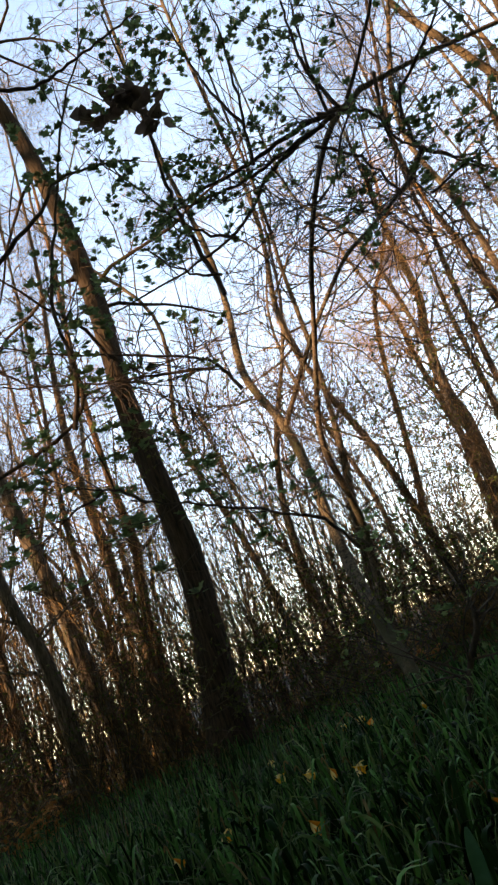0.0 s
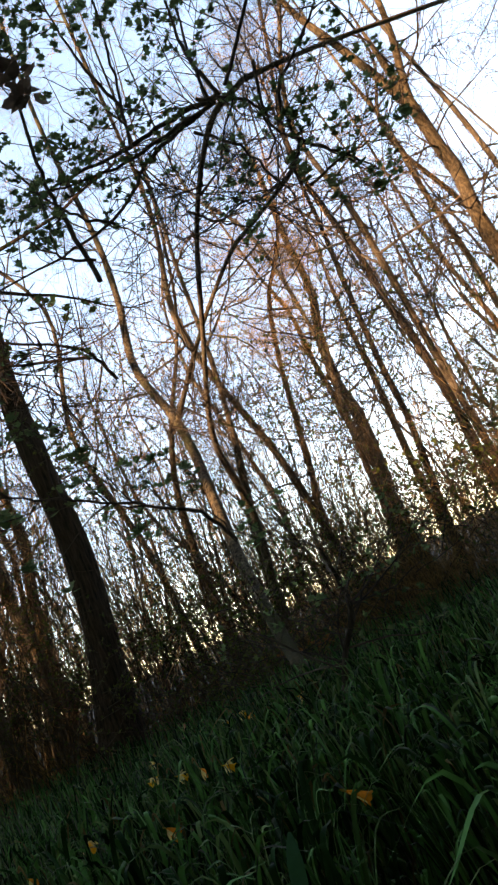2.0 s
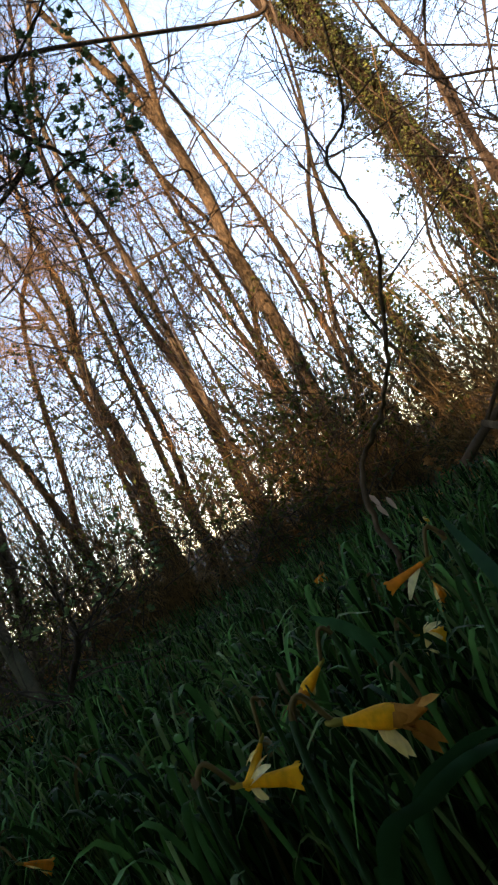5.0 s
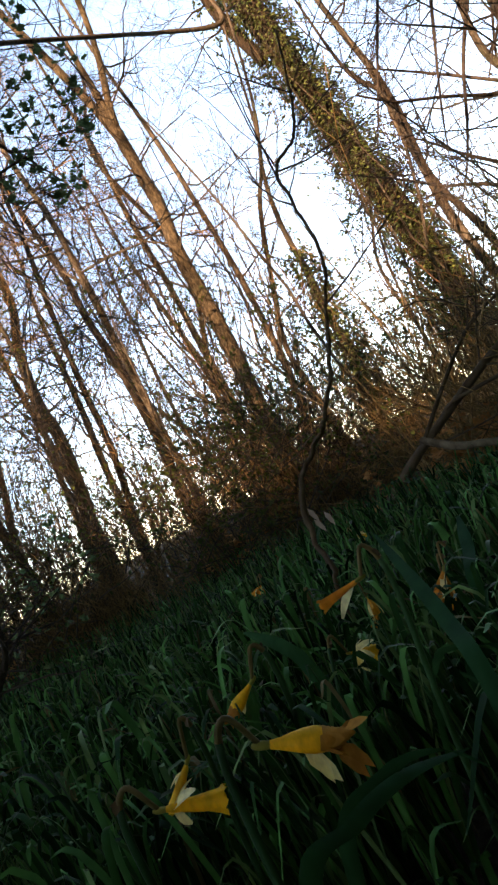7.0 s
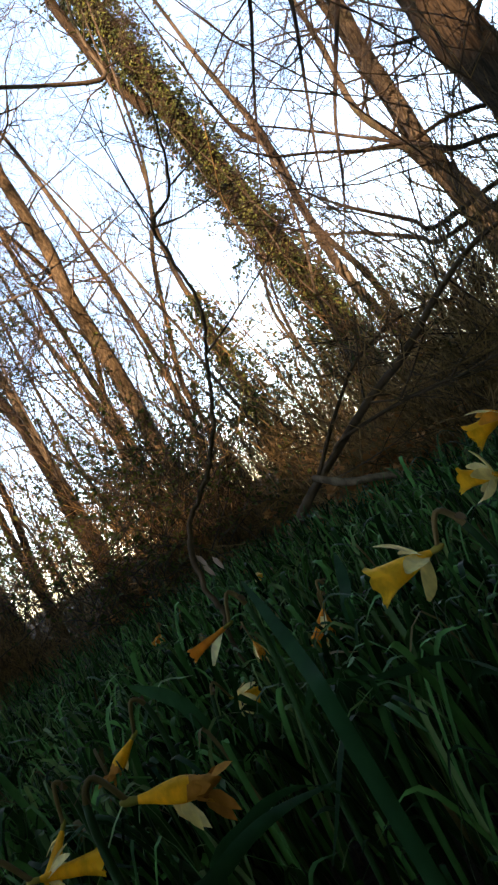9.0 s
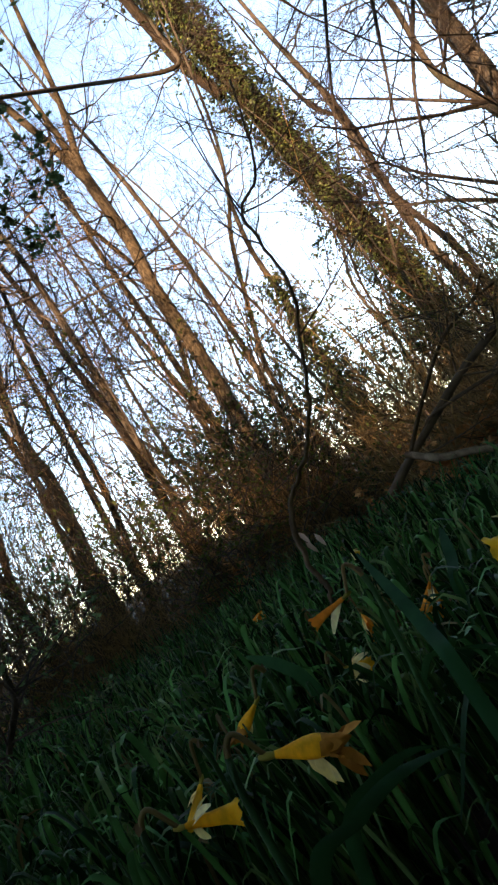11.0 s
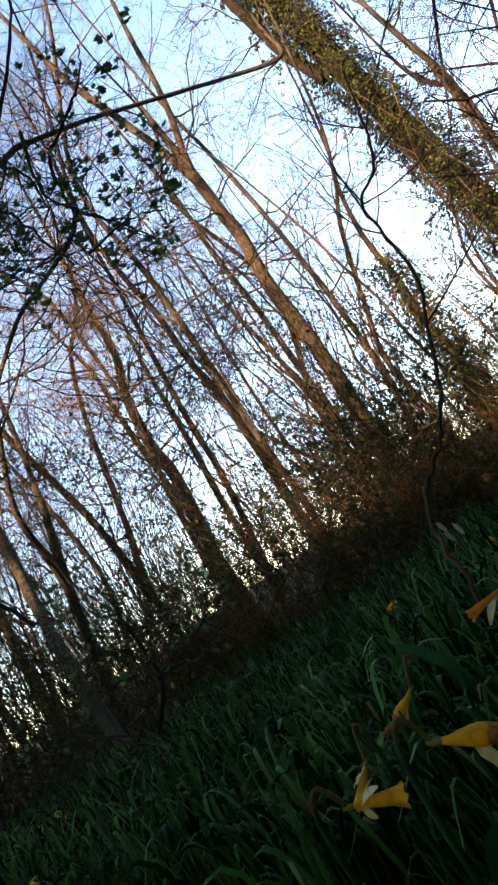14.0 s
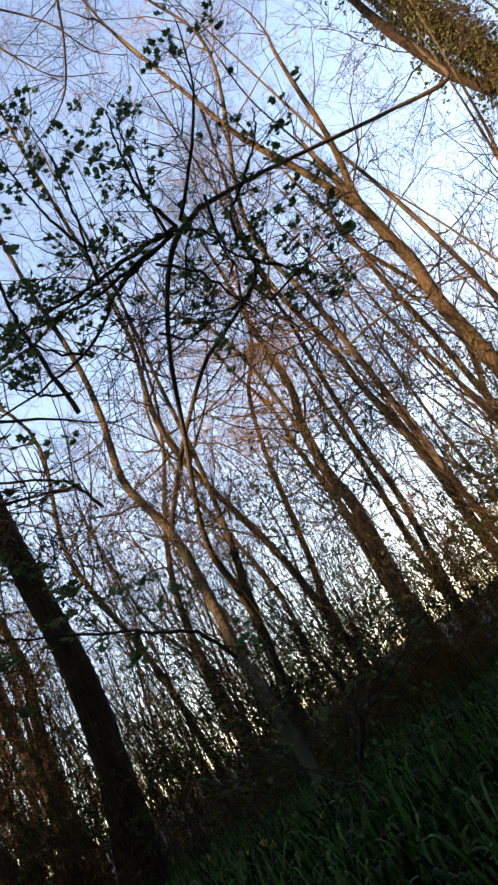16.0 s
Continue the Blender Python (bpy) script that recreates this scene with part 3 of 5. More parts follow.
ivy_on(ivy_tree, [(9.59, 5.78, 1.0, 0.3), (9.56, 5.83, 3.29, 0.27), (9.43, 6.04, 5.69, 0.26), (9.29, 6.25, 8.76, 0.25), (9.2, 6.37, 13.7, 0.19)], 1.5, 13.0, 0.26, 27000, 0.06)
ivy_on(bush_tree, [(7.7, 6.6, 0.6, 0.12), (7.78, 6.51, 1.6, 0.1), (7.79, 6.5, 3.1, 0.07), (7.8, 6.5, 3.8, 0.05)], 0.7, 3.4, 0.34, 3600, 0.06)


def drooping(host, lines, count):
    """Long thin hanging branches with fine twigs, part of a tree overhead."""
    base = np.array(host.location)
    for line, joint in lines:
        first, second = np.array(line[0]), np.array(line[1])
        back = first + unit(first - second) * (0.45 if joint[2] > first[2] else 0.15)
        c = curve([np.array(p) - base for p in [joint, 0.5 * (np.array(joint) + back) + (0, 0, 0.12), back] + line], 6)
        rad = np.linspace(0.022, 0.003, len(c))
        g, t = Geo(), Geo()
        g.tube(c, rad, 6)
        branch_out(c, rad, (0.9, 0.4), (count, 5), (30, 80), (t, t), (4, 3), 0.35, -0.03, 0.16, 0, 0.5, 0.0018)
        b = part("drooping_branch", g, TWIG_DARK, host)
        part("twig_spray", t, TWIG_DARK, b, kind="stuff")


drooping(big_tree, [
    ([(3.83, 1.64, 2.64), (3.75, 1.81, 2.33), (3.67, 1.97, 2.01), (3.6, 2.09, 1.77)], (6.05, 1.42, 4.2)),
    ([(4.14, 1.4, 2.34), (4.05, 1.63, 1.98), (3.99, 1.78, 1.65), (3.93, 1.91, 1.41), (3.84, 2.07, 1.2)], (6.05, 1.40, 3.9)),
    ([(3.99, 1.51, 2.48), (3.93, 1.65, 2.14), (3.87, 1.8, 1.77), (3.83, 1.88, 1.52)], (6.05, 1.42, 4.0)),
    ([(4.26, 1.35, 1.52), (4.21, 1.5, 1.68), (4.09, 1.79, 2.01), (3.99, 2.01, 2.25), (3.86, 2.24, 2.49)], (6.1, 1.15, 1.3)),
    ([(4.24, 1.7, 1.15), (4.13, 1.94, 1.38), (4.05, 2.11, 1.51), (3.95, 2.28, 1.7), (3.77, 2.56, 1.98)], (6.11, 1.1, 1.0)),
    ([(4.06, 1.6, 1.21), (3.96, 1.84, 1.51), (3.89, 1.98, 1.73), (3.8, 2.14, 1.93)], (6.1, 1.12, 1.15))], 10)
drooping(oak_tree, [
    ([(2.37, 3.51, 6.76), (2.25, 3.58, 6.39), (2.13, 3.66, 6.04), (1.93, 3.76, 5.61), (1.69, 3.86, 5.39), (1.46, 3.95, 5.28)], (-0.5, 6.25, 8.9)),
    ([(1.69, 4.08, 7.15), (1.87, 4, 6.47), (2.03, 3.93, 6.06), (2.36, 3.75, 5.68)], (-0.55, 6.25, 9.1)),
    ([(2.65, 3.81, 7.16), (2.68, 3.79, 6.23), (2.74, 3.75, 5.68), (2.9, 3.63, 5.25)], (-0.6, 6.25, 9.4)),
    ([(1.95, 4.19, 7.75), (2.31, 4.01, 6.98), (2.46, 3.92, 6.28), (2.64, 3.81, 5.93)], (-0.6, 6.25, 9.5))], 16)


# ---- leafy hawthorns and dead wood close by ----
def leafy_branch(points, radius, host, leaf_size=0.034, density=0.95):
    """A twiggy branch of a host tree with small fresh leaf clusters along it."""
    stem, twigs, leaves = Geo(), Geo(), Geo()
    base = np.array(host.location)
    line = curve([np.array(p) - base for p in points], 6)
    line[1:] += np.array([[rng.gauss(0, 0.003) for _ in range(3)] for _ in line[1:]])
    rad = np.linspace(radius, radius * 0.35, len(line))
    stem.tube(line, rad, 6, 0.08)
    tips = []
    reach = np.linalg.norm(line[-1] - line[0])
    branch_out(line, rad, (0.3, 0.13), (int(4 + 8 * reach * density), 3), (30, 80), (twigs, twigs), (4, 3), 0.05, 0.1, 0.16, 0, 0.6, 0.0013, tips)
    for tip in tips:
        for p in tip[1:-1]:
            if rng.random() < 0.2 * density:
                rosette(leaves, p, tip[-1] - tip[0], leaf_size * 0.85, rng.randint(3, 4))
        if rng.random() < 0.72 * density:
            rosette(leaves, tip[-1], tip[-1] - tip[0], leaf_size, rng.randint(4, 6))
    b = part("leafy_branch", stem, TWIG_DARK, host)
    part("twig_spray", twigs, TWIG_DARK, b, kind="stuff")
    part("foliage", leaves, LEAF, b, "small fresh green lobed leaves", kind="stuff")


hawthorn = stem_tree
leafy_branch([(1.17, 2.07, 2.29), (0.95, 2.18, 2.32), (0.76, 2.25, 2.3), (0.56, 2.31, 2.3), (0.34, 2.35, 2.25)], 0.0126, hawthorn)
leafy_branch([(1.15, 2.09, 2.28), (0.86, 2.22, 2.22), (0.67, 2.28, 2.06), (0.39, 2.35, 1.98), (0.05, 2.38, 1.92)], 0.01, hawthorn)
leafy_branch([(1.17, 2.07, 2.29), (1.14, 2.09, 2.55), (1.16, 2.08, 2.77), (1.21, 2.05, 3.04)], 0.01, hawthorn)
leafy_branch([(1.29, 1.94, 1.88), (1.31, 1.93, 2.1), (1.42, 1.86, 2.21), (1.52, 1.77, 2.3), (1.58, 1.72, 2.41)], 0.008, hawthorn)
leafy_branch([(1.26, 1.9, 1.85), (1.33, 1.86, 1.75), (1.41, 1.8, 1.59)], 0.0078, hawthorn)
leafy_branch([(1.06, 2.68, 2.25), (1.15, 2.64, 2.13), (1.25, 2.59, 2.03)], 0.0085, hawthorn)
leafy_branch([(0.74, 2.05, 2.13), (0.8, 2.03, 2.45), (0.85, 2.01, 2.76), (0.86, 2.01, 3.03)], 0.0069, hawthorn)
leafy_branch([(0.95, 1.96, 2.05), (1.06, 1.91, 1.9), (1.1, 1.89, 1.73), (1.13, 1.87, 1.62)], 0.0068, hawthorn)
leafy_branch([(1.01, 1.94, 2.17), (1.14, 1.86, 2.04), (1.16, 1.85, 1.87), (1.11, 1.88, 1.79)], 0.007, hawthorn)
leafy_branch([(1.26, 1.89, 2.23), (1.21, 1.92, 1.97), (1.28, 1.88, 1.82), (1.38, 1.81, 1.61)], 0.0071, hawthorn)
leafy_branch([(1.05, 1.78, 2.05), (1.22, 1.68, 2.27), (1.34, 1.59, 2.5), (1.42, 1.53, 2.77)], 0.0075, hawthorn)
leafy_branch([(1.22, 1.91, 1.67), (1.38, 1.81, 1.69), (1.48, 1.74, 1.64)], 0.0052, hawthorn)
leafy_branch([(1.1, 2.04, 2.23), (1.14, 2.03, 2.59), (1.2, 2, 2.9)], 0.0073, hawthorn)
leafy_branch([(1.03, 1.97, 2.14), (0.74, 2.08, 2.11), (0.57, 2.12, 2.11), (0.38, 2.15, 2.11)], 0.0092, hawthorn)

hawthorn = tree([(-1.35, 1.9, -0.05, 0.013), (-1.2, 1.92, 0.6, 0.010), (-0.75, 1.95, 1.12, 0.007), (-0.19, 1.97, 1.33, 0.006), (-0.13, 1.97, 1.6, 0.0055)], BARK_DARK, TWIG_DARK, "thin dark hawthorn stem with fresh green leaves", 4, 0.3, 0.5, 8, name="hawthorn")
leafy_branch([(0.34, 1.95, 1.24), (0.3, 1.95, 1.34), (0.22, 1.97, 1.42), (-0, 1.98, 1.52), (-0.24, 1.96, 1.61), (-0.42, 1.93, 1.72)], 0.0062, hawthorn)
leafy_branch([(0.32, 2.05, 1.39), (0.06, 2.08, 1.46), (-0.21, 2.07, 1.53), (-0.45, 2.03, 1.59)], 0.0057, hawthorn)
leafy_branch([(-0.11, 1.87, 2.64), (0.07, 1.88, 2.61), (0.19, 1.87, 2.65), (0.37, 1.84, 2.7), (0.52, 1.81, 2.75)], 0.0085, hawthorn)
leafy_branch([(-0.28, 1.86, 1.87), (-0.06, 1.88, 2.07), (0.02, 1.88, 2.17), (0.21, 1.87, 2.17), (0.32, 1.85, 2.13)], 0.0089, hawthorn)
leafy_branch([(-0.19, 1.97, 1.31), (-0.13, 1.97, 1.54), (-0.13, 1.97, 1.77), (-0.02, 1.98, 2.12), (0.13, 1.97, 2.53), (0.33, 1.95, 2.89)], 0.009, hawthorn)
leafy_branch([(0.43, 2.03, 1.63), (0.41, 2.04, 1.9), (0.4, 2.04, 2.11), (0.42, 2.04, 2.4), (0.44, 2.03, 2.72), (0.44, 2.03, 3.06)], 0.01, hawthorn)
leafy_branch([(0.46, 1.92, 0.64), (0.4, 1.94, 0.76), (0.27, 1.96, 0.84), (0.05, 1.98, 0.96), (-0.11, 1.97, 1.03)], 0.0066, hawthorn, 0.036, 2.0)
leafy_branch([(0.6, 2.2, 1.95), (0.44, 2.23, 2.1), (0.32, 2.25, 2.38), (0.23, 2.27, 2.55)], 0.0068, hawthorn)
leafy_branch([(0.75, 1.97, 2.25), (0.69, 1.99, 2.5), (0.67, 1.99, 2.73), (0.65, 2, 2.97)], 0.0069, hawthorn)
leafy_branch([(0.43, 1.94, 1.65), (0.32, 1.96, 1.72), (0.22, 1.97, 1.87)], 0.0058, hawthorn)
leafy_branch([(-0.06, 1.88, 0.98), (-0.15, 1.87, 1.05), (-0.28, 1.86, 1.01), (-0.39, 1.84, 0.94)], 0.0049, hawthorn, 0.036, 2.0)
leafy_branch([(-0.38, 1.84, 1.55), (-0.28, 1.85, 1.46), (-0.17, 1.87, 1.38)], 0.0046, hawthorn)


def withered_clump(at, size, seed, host):
    """A hanging wad of curled dead leaves caught on a branch."""
    geo = Geo()
    rng.seed(seed)
    base = np.array(host.location)
    for k in range(11):
        p = np.array(at) - base + np.array([rng.gauss(0, size * 0.4), rng.gauss(0, size * 0.3), rng.gauss(0, size * 0.28)])
        way = np.array([rng.gauss(0, 1), rng.gauss(0, 1), rng.gauss(-0.4, 0.6)])
        put_leaf(geo, p, way, size * rng.uniform(0.9, 1.5), OVAL)
    part("withered_wad", geo, WAD, host, "curled brown dead leaves caught on twigs", kind="stuff")


for n, at in enumerate([(0.22, 1.93, 2.46), (0.27, 1.93, 2.44), (0.36, 1.93, 2.52), (0.40, 1.93, 2.50), (0.44, 1.93, 2.42), (0.43, 1.93, 2.36), (0.33, 1.93, 2.52)]):
    withered_clump(at, 0.055, 50 + n, hawthorn)

dead_stem = [(2.13, 2.01, 0.07, 0.0326), (2.2, 1.78, 0.22, 0.0226), (2.26, 1.64, 0.3, 0.0188), (2.32, 1.38, 0.42, 0.0181), (2.32, 1.17, 0.48, 0.0174), (2.36, 0.98, 0.58, 0.0139), (2.37, 0.81, 0.64, 0.0106), (2.37, 0.67, 0.65, 0.00824)]
dead_side = [(2.27, 1.62, 0.31, 0.00936), (2.27, 1.54, 0.35, 0.0092), (2.33, 1.27, 0.35, 0.00808), (2.37, 1.07, 0.32, 0.00712), (2.4, 0.89, 0.27, 0.00544)]
dead_up = [(2.22, 1.69, 0.28, 0.0102), (2.4, 1.61, 0.44, 0.00888), (2.59, 1.5, 0.59, 0.00832), (2.8, 1.33, 0.65, 0.00768), (2.98, 1.19, 0.6, 0.00592)]
log = [(2.01, 1.54, 0.29, 0.0139), (2.03, 1.44, 0.22, 0.017), (2.09, 1.36, 0.18, 0.0153), (2.14, 1.28, 0.13, 0.0145), (2.18, 1.18, 0.07, 0.011)]
sapling = [(0.81, 0.82, 0.18, 0.00467), (0.83, 0.83, 0.22, 0.0051), (0.84, 0.85, 0.26, 0.00552), (0.86, 0.85, 0.33, 0.00561), (0.9, 0.85, 0.37, 0.00501), (0.95, 0.83, 0.41, 0.00467), (1.01, 0.82, 0.48, 0.00442), (1.06, 0.81, 0.57, 0.00416), (1.1, 0.79, 0.66, 0.00391), (1.13, 0.81, 0.78, 0.00416), (1.15, 0.82, 0.86, 0.00382), (1.2, 0.79, 0.9, 0.00391), (1.23, 0.77, 0.98, 0.00306), (1.29, 0.77, 1.12, 0.00272)]
low_shrub = [(0.53, 1.87, 0.13, 0.0097), (0.58, 1.86, 0.24, 0.0088), (0.64, 1.84, 0.33, 0.008), (0.65, 1.84, 0.42, 0.0064), (0.64, 1.84, 0.52, 0.0048)]
ob = root("dead_shrub", (2.13, 2.03, 0.0), "dark dead shrub with long bent bare stems", "shrub")
base = np.array(ob.location)
for n, line in enumerate((dead_stem, dead_side, dead_up, log)):
    if n == 0:
        line = [(2.09, 2.1, -0.05, 0.046)] + line
    c = curve([(*(np.array(q[:3]) - base), q[3]) for q in line], 6)
    g, g2 = Geo(), Geo()
    g.tube(c[:, :3], c[:, 3] * 0.8, 10, 0.06)
    if n != 3:
        branch_out(c[:, :3], c[:, 3], (0.5, 0.22), (7, 3), (25, 60), (g2, g2), (4, 3), 0.3, 0.03, 0.12, 0, 0.5, 0.0018)
    b = part("stem", g, (TWIG, TWIG, TWIG, BARK_PALE)[n], ob)
    if g2.n:
        part("twig_spray", g2, TWIG, b, kind="stuff")

ob = root("sapling", (0.79, 0.8, 0.0), "thin crooked bare sapling rising from the daffodils", "sapling")
base = np.array(ob.location)
c = curve([(*(np.array(q[:3]) - base), q[3]) for q in [(0.785, 0.8, -0.03, 0.0062)] + sapling], 6)
g, g2 = Geo(), Geo()
c[1:-1, :3] += np.array([[rng.gauss(0, 0.0012) for _ in range(3)] for _ in c[1:-1]])
g.tube(c[:, :3], c[:, 3] * 0.78, 8, 0.1)
branch_out(c[:, :3], c[:, 3], (0.34, 0.14), (9, 3), (30, 70), (g2, g2), (4, 3), 0.45, 0.1, 0.12, 0, 0.5, 0.0011)
part("stem", g, TWIG, ob)
part("twig_spray", g2, TWIG_DARK, ob, kind="stuff")
g = Geo()
for at in ((0.85, 0.84, 0.292), (0.87, 0.835, 0.295), (0.853, 0.845, 0.31)):
    put_leaf(g, np.array(at) - base, (0.25 + rng.uniform(-0.2, 0.2), -0.1, -0.9), 0.026, NARROW, (0.7, 0.6, 0.1))
part("withered_leaf", g, leafy("pale_withered_leaf", (0.40, 0.30, 0.24), (0.60, 0.47, 0.40), 0.3, 0.8), ob, "pale withered hanging leaf")

ob = root("shrub", (0.5, 1.88, 0.0), "low dark leafy shrub in the grass", "shrub")
base = np.array(ob.location)
c = curve([(*(np.array(q[:3]) - base), q[3]) for q in [(0.48, 1.88, -0.03, 0.011)] + low_shrub], 6)
g, g2, lv, tips = Geo(), Geo(), Geo(), []
g.tube(c[:, :3], c[:, 3], 8, 0.08)
branch_out(c[:, :3], c[:, 3], (0.4, 0.18), (16, 4), (40, 85), (g2, g2), (4, 3), 0.3, 0.02, 0.14, 0, 0.5, 0.0013, tips)
for tip in tips:
    for p in tip[1:]:
        if rng.random() < 0.35:
            leaf_cluster(lv, p, 0.024, 3)
part("stem", g, BARK_DARK, ob)
part("twig_spray", g2, TWIG_DARK, ob, kind="stuff")
part("foliage", lv, LEAF, ob, kind="stuff")


def bracken(x, y, spread, high, count):
    """A tuft of dry russet fronds."""
    ob = root("dry_bracken", (x, y, ground_z(x, y)), "tuft of dry russet bracken fronds", "plant", "bracken tufts")
    stems, fronds = Geo(), Geo()
    for _ in range(count):
        line = shoot((rng.gauss(0, spread * 0.4), rng.gauss(0, spread * 0.4), -0.01), (rng.gauss(0, 0.6), rng.gauss(0, 0.6), 1), high * rng.uniform(0.6, 1.2), 7, 0.16, -0.16)
        line[:, 2] = np.maximum(line[:, 2], 0.0)
        stems.tube(line, np.linspace(0.004, 0.0015, 8), 4)
        for p in line[2:]:
            for _ in range(3):
                put_leaf(fronds, p, (rng.gauss(0, 1), rng.gauss(0, 1), rng.gauss(-0.2, 0.4)), rng.uniform(0.03, 0.06), LOBED)
    part("stalk_tuft", stems, DEAD, ob, kind="stuff")
    part("frond_tuft", fronds, BRACKEN, ob, kind="stuff")


for x, y, s, h, c in ((2.52, 1.8, 0.16, 0.3, 26), (2.85, 1.7, 0.2, 0.42, 30), (2.85, 2.45, 0.15, 0.25, 10), (3.3, 2.4, 0.25, 0.4, 14), (1.5, 5.9, 0.3, 0.4, 12), (-1.75, 5.4, 0.3, 0.4, 14), (3.0, 4.3, 0.25, 0.35, 10)):
    bracken(x, y, s, h, c)


# ---- the wood all round ----
def wood_tree(height, radius, material, twig, crowded):
    x = y = 0.0
    spine = []
    for k in range(7):
        spine.append((x, y, height * k / 6 - (0.08 if k == 0 else 0), radius * (1 - 0.13 * k)))
        x += rng.gauss(0, 0.032 * height)
        y += rng.gauss(0, 0.032 * height)
    return tree(spine, material, twig, "bare woodland tree with a crown of fine twigs", crowded, 0.22, height * 0.2, 7, 0.025, joined=True, fine=0.72)


def far_spot(near, far, az0, az1):
    d, a = math.sqrt(rng.uniform(near**2, far**2)), radians(rng.uniform(az0, az1))
    return 0.15 + d * math.sin(a), 0.02 + d * math.cos(a)


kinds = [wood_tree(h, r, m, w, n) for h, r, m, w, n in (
    (11, 0.055, BARK_GREY, TWIG, 20), (9, 0.042, BARK_RED, TWIG_SUNLIT, 20), (12, 0.062, BARK_PALE, TWIG_SUNLIT, 24), (8, 0.032, BARK_GREY, TWIG, 18), (10, 0.048, BARK_DARK, TWIG, 22))]
for k, ob in enumerate(kinds):
    x, y = far_spot(12, 16, -22 + 16 * k, -10 + 16 * k)
    ob.location = (x, y, ground_z(x, y))
    tagged(ob, group="trees of the wood")
for k in range(32):
    x, y = far_spot(11.5, 26, -28, 75) if k < 24 else far_spot(11, 22, -27, 12)
    s = rng.uniform(0.8, 1.25)
    t = copy_thing(rng.choice(kinds), pose(x, y, ground_z(x, y) - 0.03, 0, 0, rng.uniform(0, 360)))
    t.scale = (s, s, s)


wisp = wood_tree(13, 0.055, BARK_GREY, TWIG_SUNLIT, 34)
wisp.location = (3.0, 8.4, 0.0)
tagged(wisp, group="trees of the wood")
for x, y, turn in ((4.9, 7.4, 40), (6.4, 8.4, 130), (4.2, 9.6, 200), (1.0, 9.8, 290), (-2.6, 9.0, 75)):
    copy_thing(wisp, pose(x, y, ground_z(x, y) - 0.03, 0, 0, turn))


def pole(height, radius, material, twig):
    """A thin coppice stem with upright twigs."""
    ob = root("coppice_stem", (0, 0, 0), "thin brown coppice stem with upright twigs", "sapling", "coppice stems")
    g, t = Geo(), Geo()
    line = shoot((0, 0, -0.05), (rng.gauss(0, 0.1), rng.gauss(0, 0.1), 1), height, 11, 0.11, 0.04)
    rad = np.linspace(radius, radius * 0.25, len(line))
    g.tube(line, rad, 6, 0.04)
    branch_out(line, rad, (height * 0.22, height * 0.1), (15, 5), (28, 75), (t, t), (3, 3), 0.12, 0.05, 0.18, 0, 0.5, 0.0022)
    part("stem", g, material, ob)
    part("twig_spray", t, twig, ob, kind="stuff")
    return ob


poles = [pole(h, r, m, w) for h, r, m, w in ((3.4, 0.016, BARK_RED, TWIG), (4.4, 0.02, BARK_GREY, TWIG), (2.6, 0.012, BARK_PALE, TWIG_SUNLIT), (5.2, 0.026, BARK_GREY, TWIG), (3.0, 0.014, BARK_RED, TWIG_SUNLIT))]
for ob in poles:
    ob.location = (*far_spot(8, 10, 30, 60), 0)
for k in range(75):
    x, y = far_spot(6.6, 11.5, -24, 36) if k < 42 else far_spot(6.8, 11.5, 36, 66)
    copy_thing(rng.choice(poles), pose(x, y, ground_z(x, y), rng.gauss(0, 7), rng.gauss(0, 7), rng.uniform(0, 360)))


def edge_distance(az):
    """How far off the thicket begins, by azimuth in degrees."""
    return float(np.interp(az, (-30, 10, 30, 45, 52, 62, 75), (6.6, 6.3, 5.2, 4.0, 3.0, 2.75, 2.6)))


def thicket(name, label, count, az0, az1, deep, high, material, lean, radius, twigs=2, voids=-0.05):
    """Tangled thin dead stems and brambles along the edge of the grass."""
    g = Geo()
    for _ in range(count):
        az = rng.uniform(az0, az1)
        d = edge_distance(az) + rng.random() ** 1.3 * deep
        x, y = 0.15 + d * math.sin(radians(az)), 0.02 + d * math.cos(radians(az))
        lush = noise.noise((x * 1.1, y * 1.1, 3.0 + high))
        if lush < voids:
            continue
        h = high * rng.uniform(0.3, 1.1) * (0.75 + 1.1 * max(lush, 0.0))
        line = shoot((x, y, -0.02), (rng.gauss(0, lean), rng.gauss(0, lean), 1), h, 6, 0.13, -0.03 * rng.random())
        line[:, 2] = np.maximum(line[:, 2], 0.01)
        r = radius * rng.uniform(0.6, 1.3)
        g.tube(line, np.linspace(r, r * 0.5, len(line)), 3)
        for _ in range(twigs):
            i = rng.randint(1, 5)
            g.tube(shoot(line[i], side_way(unit(line[i] - line[i - 1]), radians(rng.uniform(25, 75))), h * rng.uniform(0.2, 0.45), 3, 0.15, 0), np.linspace(r * 0.6, r * 0.3, 4), 3)
    tagged(new(name, g.mesh(name, material)), label, "undergrowth", kind="stuff")


thicket("bramble_thicket", "tangled dead brown bramble stems behind the grass", 3600, 16, 76, 4.5, 1.15, DEAD, 0.45, 0.004)
thicket("upright_stalks", "thin golden-brown upright stems behind the brambles", 260, 36, 57, 5.0, 1.9, DEAD, 0.15, 0.005, 2, -0.1)
thicket("upright_stalks", "thin brown upright stems beside the great trunk", 360, 62, 84, 5.0, 1.6, TWIG, 0.3, 0.004, 5, -0.15)
thicket("bramble_mound", "tall mound of brown bramble stems under the trees", 1500, 36, 70, 3.6, 1.35, DEAD, 0.4, 0.004, 3, -0.1)
thicket("fine_stems", "fine dark brown stems crowding under the trees", 620, -30, 45, 5.0, 3.0, TWIG, 0.22, 0.0055, 5, -0.12)
